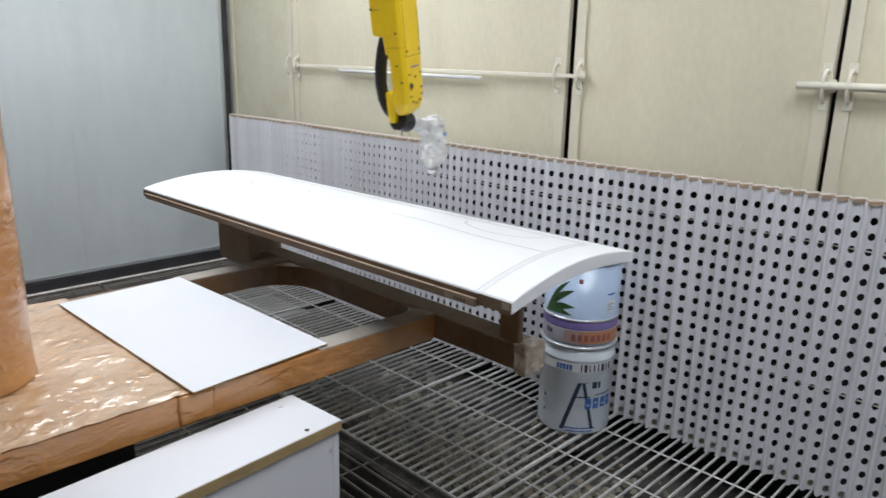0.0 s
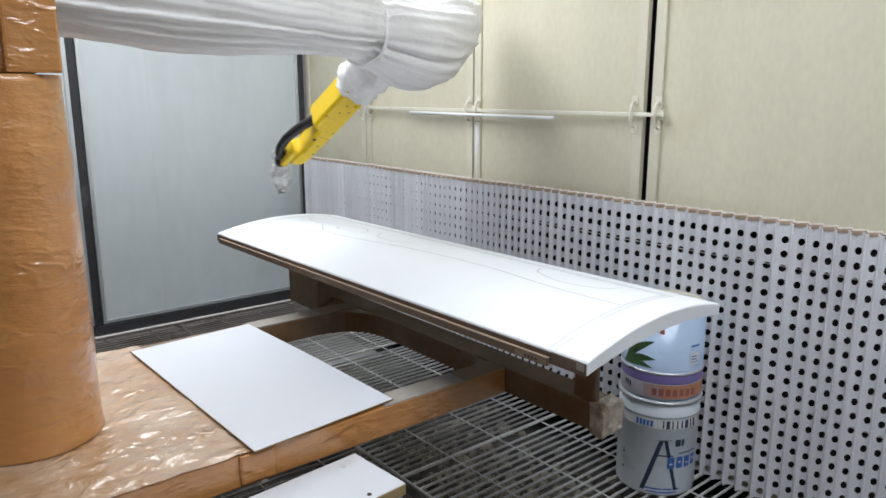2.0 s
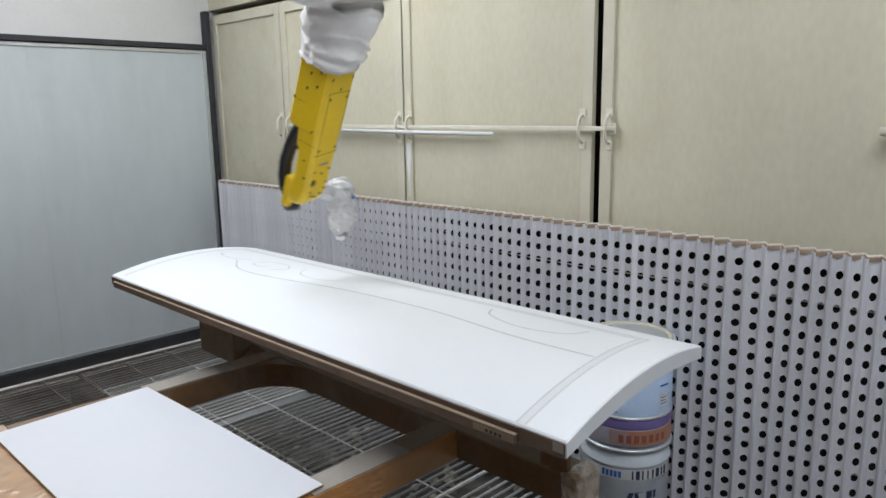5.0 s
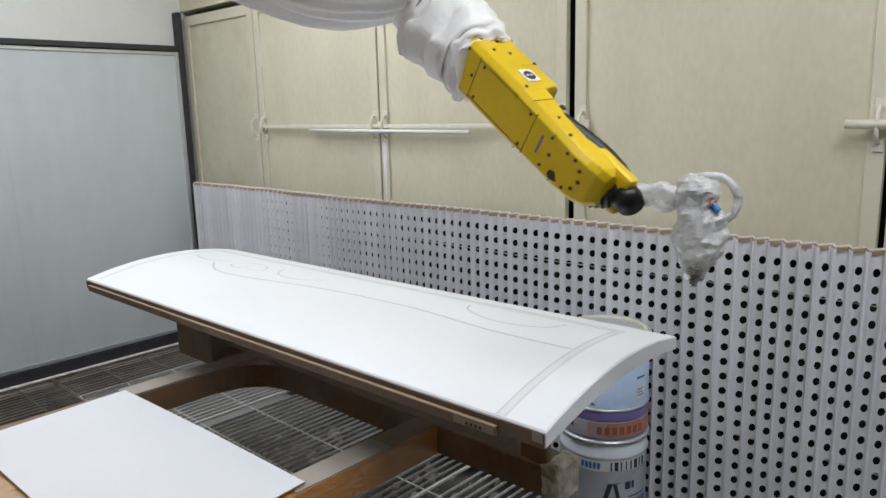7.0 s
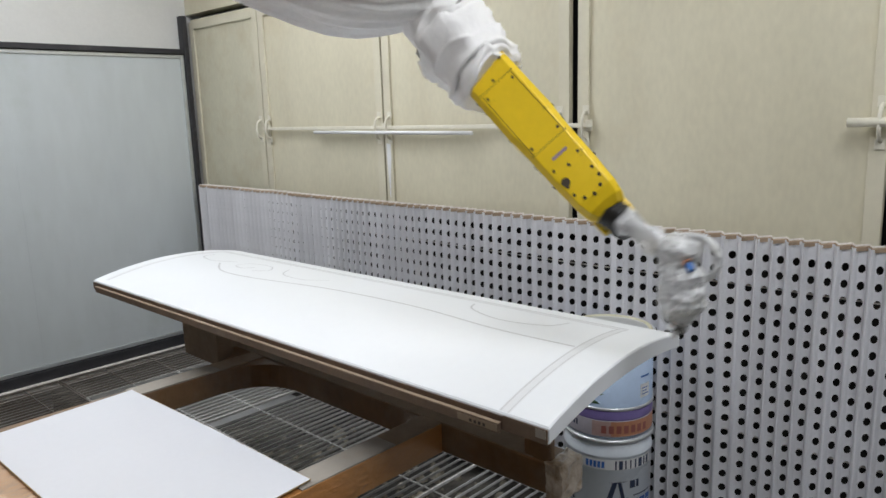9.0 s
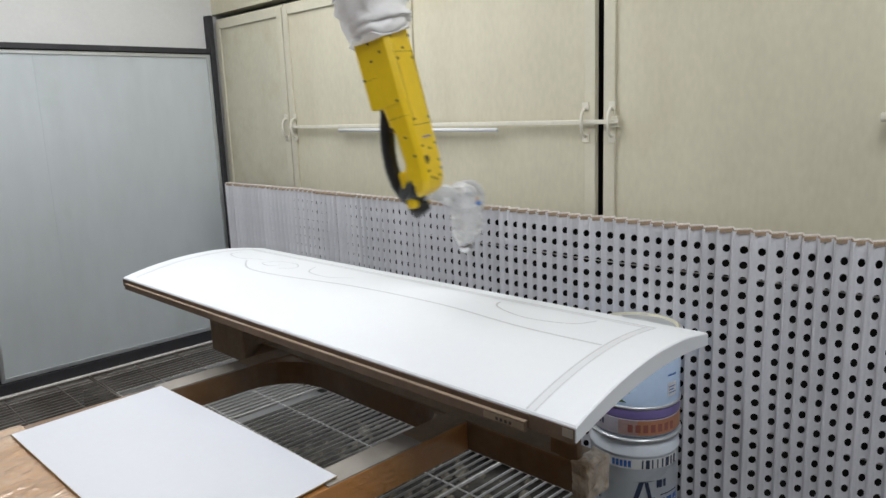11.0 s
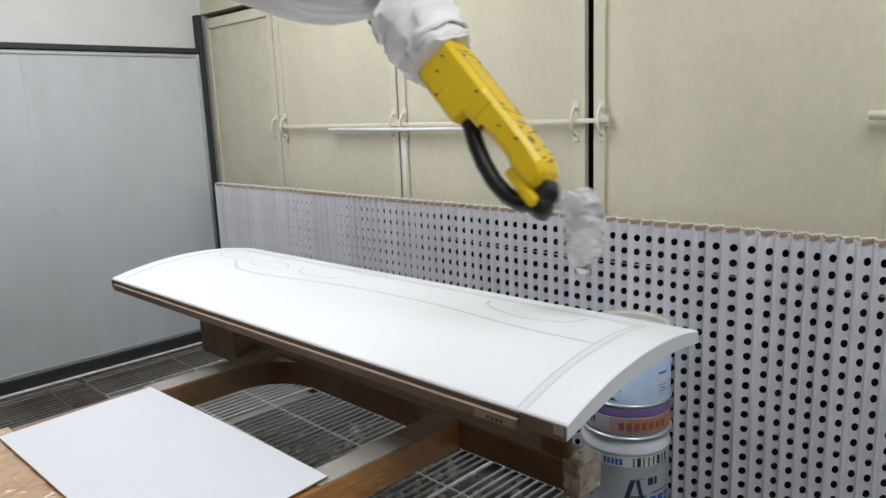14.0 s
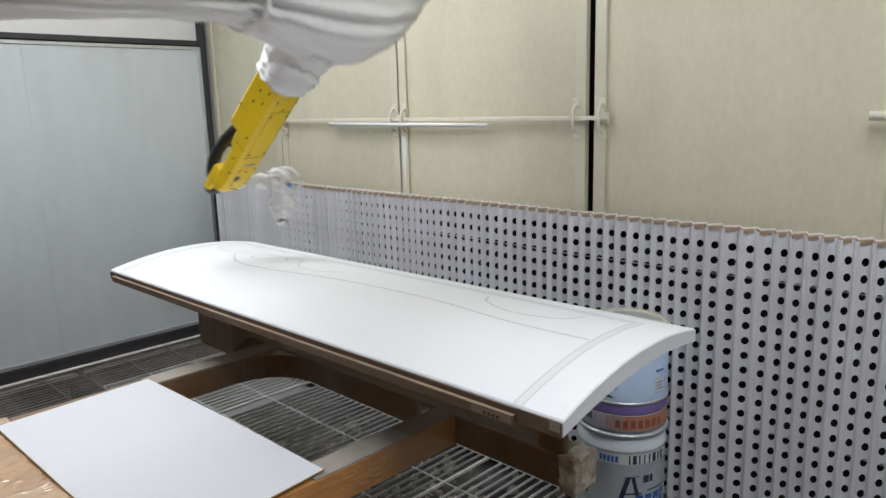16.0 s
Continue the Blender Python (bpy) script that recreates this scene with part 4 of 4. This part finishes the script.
    for i in range(n + 1):
        z = 0.66 - 2.44 * i / n
        bag = math.exp(-((z - 0.16) / 0.26) ** 2)
        base = math.exp(-((z + 1.05) / 0.45) ** 2)
        end = min(1.0, math.sqrt(max(0.02, (0.66 - z) / 0.26)))
        pts.append((0.012 - 0.06 * bag + 0.02 * base + 0.14 * max(0, (z - 0.15) / 0.5) ** 1.5, 0, z))
        rad.append((0.122 + 0.05 * bag + 0.045 * base) * end - (0.012 if abs(z + 0.19) < 0.02 else 0))
    bm = add_tube(bmesh.new(), pts, rad, 128)
    for v in bm.verts:
        a = math.atan2(v.co.y, v.co.x + 0.03)
        pucker = math.exp(-((v.co.z + 0.19) / 0.10) ** 2)
        fold = noise.noise((a * 2.2, v.co.z * 1.0, 3)) * 0.016 + noise.noise((a * 6.5, v.co.z * 0.9, 8)) * 0.018 + noise.noise((a * 11, v.co.z * 1.1, 4)) * 0.010 + noise.noise((a * 24, v.co.z * 0.8, 6)) * 0.007 + noise.noise((a * 18, v.co.z * 3, 1)) * 0.016 * pucker
        v.co.x += math.cos(a) * fold
        v.co.y += math.sin(a) * fold
    upper = part("upper_arm", crumple(bm, 0.006, 8, 4), "cloth", robot, "long white cloth cover with gathered folds", smooth=True)
    seam = [(-0.02 + 0.119 * math.cos(a), 0.119 * math.sin(a), -0.19 + 0.006 * math.sin(3 * a)) for a in (2 * math.pi * i / 40 for i in range(41))]
    part("gathered_seam", crumple(tube(seam, 0.006, 8), 0.006, 20, 1), "cloth", upper, smooth=True)
    part("shoulder", add_box(bmesh.new(), (0.19, 1.90, 1.722), (0.46, 2.20, 1.90), 0.04), "cloth", robot, "white covered shoulder housing")

    # spray head: origin at the nozzle tip, upright, link on -x
    head = part("spray_head", bmesh.new(), "wrap", robot, "spray gun bagged in crumpled clear plastic")
    hp = [(0.0, 0, 0.022), (0.002, 0, 0.04), (0.006, 0, 0.065), (0.008, 0, 0.09), (0.004, 0, 0.115), (-0.004, 0, 0.135), (-0.004, 0, 0.155), (0.0, 0, 0.175), (0.0, 0, 0.192), (0, 0, 0.20)]
    hr = [0.020, 0.034, 0.043, 0.046, 0.043, 0.036, 0.034, 0.038, 0.03, 0.012]
    hp2, hr2 = [], []
    for i in range(len(hp) - 1):
        for k in range(3):
            hp2.append(Vector(hp[i]).lerp(Vector(hp[i + 1]), k / 3))
            hr2.append(hr[i] + (hr[i + 1] - hr[i]) * k / 3)
    bm = add_tube(bmesh.new(), hp2 + [Vector(hp[-1])], hr2 + [hr[-1]], 40)
    for v in bm.verts:
        # sharp folds: ridged noise pulls the film in along creases
        out = Vector((v.co.x, v.co.y, 0))
        fold = abs(noise.noise(v.co * 20)) * 0.016 + abs(noise.noise(v.co * 48 + Vector((3, 1, 2)))) * 0.006
        v.co += out.normalized() * (0.007 - fold) if out.length > 1e-4 else Vector()
    bm = crumple(bm, 0.006, 26, 6)
    bm.to_mesh(head.data)
    bm.free()
    part("cap", tube([(0.024, -0.020, 0.150), (0.036, -0.026, 0.138)], 0.007, 10), "bluecap", head, "small blue plastic fitting")
    part("clamp", tube([(0.014, -0.018, 0.158), (0.026, -0.022, 0.150)], 0.011, 10), "rust", head, "brown hose fitting")
    # wrist link: origin at the head's top, wrist towards +z
    link = [(0, 0, 0), (0, 0, 0.03), (0, 0, 0.06), (0, 0, 0.10), (0, 0, 0.16)]
    link = [Vector(a).lerp(Vector(b), k / 4) for a, b in zip(link, link[1:]) for k in range(4)]
    wrist = part("wrist", crumple(tube(link, [0.024 + 0.003 * math.sin(i) for i in range(len(link))], 18), 0.009, 40, 2), "wrap", robot, "wrist link in crumpled clear plastic", smooth=True)
    part("wrist_joint", tube([(0, 0, 0.142 + 0.006 * i) for i in range(10)], [0.031 + 0.003 * (i % 2) for i in range(10)], 18), "hose", wrist, "black ribbed wrist joint")
    part("nozzle", lathe([(0.008, 0.0), (0.017, 0.003), (0.021, 0.012), (0.020, 0.026), (0.015, 0.036)], 16), "metal", head, "bright metal nozzle cap", smooth=True)
    for s in (-1, 1):
        part("air_horn", add_box(bmesh.new(), (-0.005, s * 0.015 - 0.003, -0.006), (0.005, s * 0.015 + 0.003, 0.008), 0.001), "metal", head)
    loop = [(0.02 + 0.052 * math.sin(a), 0.012, 0.155 + 0.045 * math.cos(a)) for a in (math.pi * (-0.35 + 1.3 * i / 16) for i in range(17))]
    part("air_line", crumple(tube(loop, 0.0085, 10), 0.004, 25, 3), "wrap", head, "wrapped hose loop", smooth=True)
    part("tape", add_box(bmesh.new(), (-0.02, -0.034, 0.148), (0.012, -0.028, 0.18), 0.002), "white", head)
    return fore, upper, wrist, head, cuff


forearm, upper_arm, wrist_link, spray_head, cloth_cuff = build_robot()


# ---------------------------------------------------------------- floor grating
def grating(name, x0, x1, y0, y1, along, rods, label, metal="steel"):
    """Flat bars on edge with thin cross rods in a frame of flat bar."""
    g = thing(name, label, "floor grating", kind="structure")
    pitch, deep, thick = 0.040, 0.010, 0.0036
    L = (x1 - x0 if along == "x" else y1 - y0) - 0.012
    bm = box((-L / 2, -thick / 2, -deep), (L / 2, thick / 2, 0))
    bar = bpy.data.meshes.new("bar")
    bm.to_mesh(bar)
    bm.free()
    bar.materials.append(M[metal])
    rng = random.Random(len(name) + int(x0 * 10))
    n = int(((y1 - y0) if along == "x" else (x1 - x0)) / pitch)
    for i in range(1, n):
        b = new("bar", bar)
        b.parent = g
        if along == "x":
            b.matrix_basis = pose((x0 + x1) / 2, y0 + i * pitch + rng.uniform(-0.001, 0.001), -0.0005, rng.uniform(-2, 2))
        else:
            b.matrix_basis = pose(x0 + i * pitch + rng.uniform(-0.001, 0.001), (y0 + y1) / 2, -0.0005, 0, rng.uniform(-2, 2), 90)
    for r in rods:
        pts = [(r, y0 + 0.004, -0.0045), (r, y1 - 0.004, -0.0045)] if along == "x" else [(x0 + 0.004, r, -0.0045), (x1 - 0.004, r, -0.0045)]
        part("cross_rod", tube(pts, 0.0033, 6), metal if metal == "rusty" else "rod", g)
    for lo, hi in (((x0, y0, -deep), (x0 + 0.005, y1, 0.001)), ((x1 - 0.005, y0, -deep), (x1, y1, 0.001)), ((x0 + 0.005, y0, -deep), (x1 - 0.005, y0 + 0.005, 0.001)), ((x0 + 0.005, y1 - 0.005, -deep), (x1 - 0.005, y1, 0.001))):
        part("frame_bar", box(lo, hi), metal, g)
    return g


grating("grating_1", 1.518, 2.525, -1.55, 1.49, "x", (1.765, 2.02, 2.28), "oversprayed grey steel floor grating beside the filter")
grating("grating_2", 1.518, 2.525, 1.4902, 2.20, "x", (1.765, 2.02, 2.28), "oversprayed grey steel floor grating beside the filter")
grating("grating_8", 1.518, 2.525, 2.2002, 3.44, "x", (1.765, 2.02, 2.28), "oversprayed grey steel floor grating beside the filter", "worn")
grating("grating_6", 1.518, 2.525, 3.4402, 4.22, "x", (1.765, 2.02, 2.28), "oversprayed pale steel floor grating beyond the work frame", "worn")
grating("grating_7", 1.518, 2.525, 4.2202, 4.609, "x", (1.765, 2.02, 2.28), "dirty rust-stained steel floor grating along the grey wall", "rusty")
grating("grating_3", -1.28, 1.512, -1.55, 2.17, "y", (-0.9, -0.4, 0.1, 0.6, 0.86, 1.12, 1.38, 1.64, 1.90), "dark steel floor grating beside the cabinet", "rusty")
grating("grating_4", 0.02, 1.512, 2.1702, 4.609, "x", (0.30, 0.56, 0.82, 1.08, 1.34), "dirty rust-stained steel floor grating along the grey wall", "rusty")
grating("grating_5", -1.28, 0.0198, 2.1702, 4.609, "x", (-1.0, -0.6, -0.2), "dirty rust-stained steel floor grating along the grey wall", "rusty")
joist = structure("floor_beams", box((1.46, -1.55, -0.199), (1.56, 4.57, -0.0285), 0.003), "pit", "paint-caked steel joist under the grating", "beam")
# sheet added where the pit floor is lit, its brightness put into the colour
tray = thing("drip_tray", "pale sheet standing for the lit pit floor under the grating", "tray", at=(0, 0, -0.199))
part("sheet", box((1.58, 3.74, 0), (2.50, 4.25, 0.006), 0.002), "sheet", tray)


def debris():
    """Lumps of dried paint on the pit floor."""
    rng = random.Random(11)
    bm = bmesh.new()
    for _ in range(2400):
        x, y = (rng.uniform(-0.6, 2.45), rng.uniform(0.2, 3.3)) if rng.random() < 0.5 else (rng.gauss(1.88, 0.22), rng.gauss(1.85, 0.5))
        x = min(2.5, x)
        r = rng.choice((0.008, 0.012, 0.018, 0.024)) * rng.uniform(0.7, 1.3)
        base = Vector((x, y, -0.197))
        ring = [bm.verts.new(base + Vector((r * math.cos(a) * rng.uniform(0.6, 1.3), r * math.sin(a) * rng.uniform(0.6, 1.3), 0))) for a in (k * math.pi / 3 for k in range(6))]
        mid = [bm.verts.new(v.co.lerp(base, 0.35) + Vector((0, 0, r * rng.uniform(0.4, 0.9)))) for v in ring]
        top = bm.verts.new(base + Vector((0, 0, r * rng.uniform(0.8, 1.2))))
        for k in range(6):
            bm.faces.new((ring[k], ring[(k + 1) % 6], mid[(k + 1) % 6], mid[k]))
            bm.faces.new((mid[k], mid[(k + 1) % 6], top))
    tagged(finish("paint_debris", bm, "lump"), "lumps of dried paint lying in the pit", "debris", kind="stuff")


debris()


# ---------------------------------------------------------------- motion of the robot
def frame_of(z, x, at):
    z = Vector(z).normalized()
    x = Vector(x)
    x = (x - z * x.dot(z)).normalized()
    return Matrix.Translation(at) @ Matrix((x, z.cross(x), z)).transposed().to_4x4()


def motions():
    # seconds, cuff, wrist, nozzle tip, way to which the hose side looks
    rows = [
        (0, (1.54, 1.903, 1.669), (1.615, 1.912, 1.194), (1.777, 1.937, 1), None),
        (0.2, (1.638, 2.154, 1.658), (1.66, 2.197, 1.187), (1.824, 2.224, 1), None),
        (0.5, (1.596, 2.235, 1.515), (1.603, 2.471, 1.164), (1.771, 2.491, 1), None),
        (1, (1.633, 2.666, 1.395), (1.579, 3.022, 1.163), (1.744, 2.984, 1), None),
        (1.5, (1.763, 2.726, 1.431), (1.763, 3.06, 1.164), (1.82, 3.22, 1.015), (-1.23, 0.2, 0.2)),
        (2, (1.675, 2.735, 1.436), (1.562, 3.057, 1.158), (1.594, 3.22, 0.97), (-1.23, 0.2, 0.2)),
        (2.5, (1.411, 2.769, 1.385), (1.179, 3.051, 1.122), (1.172, 3.22, 0.953), (-1.23, 0.2, 0.2)),
        (3, (1.57, 2.829, 1.415), (1.292, 3.055, 1.129), (1.302, 3.22, 0.941), (-1.23, 0.2, 0.2)),
        (3.5, (1.87, 2.74, 1.451), (1.796, 3.06, 1.16), (1.813, 3.22, 0.954), (-1.23, 0.2, 0.2)),
        (4, (1.725, 2.782, 1.415), (1.675, 3.119, 1.15), (1.809, 3.22, 1.024), None),
        (4.2, (1.489, 2.499, 1.382), (1.452, 2.86, 1.167), (1.621, 2.863, 1), None),
        (4.6, (1.692, 2.688, 1.454), (1.613, 3.012, 1.171), (1.766, 2.93, 1), None),
        (5, (1.512, 2.114, 1.56), (1.524, 2.307, 1.185), (1.689, 2.329, 1), None),
        (5.2, (1.455, 2.014, 1.598), (1.478, 2.043, 1.191), (1.634, 2.097, 1), None),
        (6.2, (1.52, 1.5, 1.5), (1.62, 1.2, 1.18), (1.66, 1.08, 1), (-0.3, 0.3, -0.9)),
        (6.7, (1.45, 1.42, 1.52), (1.45, 1.05, 1.25), (1.5, 0.95, 1.08), (0.72, 0.69, 0)),
        (7.3, (1.619, 1.566, 1.523), (1.565, 1.203, 1.245), (1.61, 1.04, 1.079), (0.94, -0.27, 0.25)),
        (7.6, (1.65, 1.567, 1.495), (1.58, 1.205, 1.22), (1.588, 1.04, 1.03), (0.94, -0.1, 0.15)),
        (8, (1.442, 1.504, 1.519), (1.269, 1.181, 1.24), (1.286, 1.04, 0.997), (0.48, 0.94, 0)),
        (8.5, (1.39, 1.469, 1.481), (1.17, 1.17, 1.21), (1.244, 1.04, 0.923), (0.48, 0.94, 0)),
        (8.8, (1.48, 1.5, 1.488), (1.309, 1.181, 1.203), (1.39, 1.04, 0.953), (0.6, 0.8, 0)),
        (9, (1.586, 1.533, 1.492), (1.58, 1.19, 1.185), (1.581, 1.04, 0.955), (0.77, 0.62, 0)),
        (9.2, (1.716, 1.564, 1.488), (1.738, 1.237, 1.165), (1.834, 1.04, 0.943), (0.94, -0.27, 0.25)),
        (9.7, (1.55, 1.46, 1.5), (1.55, 1.12, 1.2), (1.62, 0.97, 1.01), (0.72, 0.69, 0.2)),
        (10.2, (1.52, 1.47, 1.49), (1.62, 1.2, 1.17), (1.66, 1.09, 1), (0.1, 0.5, -0.85)),
        (10.7, (1.52, 1.72, 1.56), (1.6, 1.55, 1.18), (1.69, 1.48, 1), None),
        (11.3, (1.576, 2.126, 1.648), (1.594, 2.176, 1.197), (1.757, 2.172, 1), None),
        (11.7, (1.597, 2.366, 1.509), (1.558, 2.644, 1.174), (1.722, 2.608, 1), None),
        (12, (1.682, 2.794, 1.422), (1.59, 3.144, 1.185), (1.766, 3.055, 1), None),
        (12.5, (1.6, 2.836, 1.417), (1.502, 3.182, 1.176), (1.681, 3.099, 1), None),
        (13, (1.594, 2.401, 1.514), (1.537, 2.657, 1.176), (1.689, 2.566, 1), None),
        (13.5, (1.535, 2.03, 1.65), (1.565, 2.074, 1.196), (1.72, 2.021, 1), None),
        (14, (1.551, 1.71, 1.542), (1.543, 1.387, 1.215), (1.7, 1.384, 1), None),
        (14.5, (1.532, 1.448, 1.481), (1.491, 1.078, 1.211), (1.649, 1.086, 1), None),
        (15, (1.575, 1.709, 1.549), (1.466, 1.414, 1.214), (1.623, 1.409, 1), None),
        (15.5, (1.447, 1.971, 1.64), (1.476, 1.979, 1.19), (1.64, 1.957, 1), None),
        (16, (1.55, 2.406, 1.487), (1.484, 2.695, 1.168), (1.649, 2.604, 1), None),
    ]
    fore, up, link, head, cuff = [], [], [], [], []
    for t, c, w, tip, side in rows:
        c, w, tip = Vector(c), Vector(w), Vector(tip)
        axis = (c - w).normalized()
        side = side or (-0.25, 0.9, -0.5 * axis.y)
        fore.append((t, frame_of(axis, side, c)))
        cuff.append((t, pose(0, 0, -0.05 * max(0, min(1, (2.3 - c.y) / 0.6)))))
        elbow = c + axis * 0.28 + Vector((0, 0, 0.05 + 0.05 * max(0, min(1, (2.5 - c.y) / 0.4)) + 0.04 * max(0, min(1, (1.9 - c.y) / 0.4))))
        root = SHOULDER - Vector((0, 0, 0.07 * max(-0.7, min(1, (elbow.y - 2.0) / 0.5))))
        reach = (elbow - root).normalized()
        back = 0.32 * max(0, min(1, (2.75 - c.y) / 1.1))
        up.append((t, frame_of(reach, (0, 0, 1), elbow - reach * back)))
        way = tip - w
        head.append((t, frame_of((0, 0, 1), (way.x, way.y, 0), tip)))
        top = tip + Vector((0, 0, 0.158))
        link.append((t, frame_of(w - top, (0.3, 0.2, 1), top)))
    walk(wrist_link, link)
    walk(forearm, fore)
    walk(upper_arm, up)
    walk(spray_head, head)
    walk(cloth_cuff, cuff)


motions()
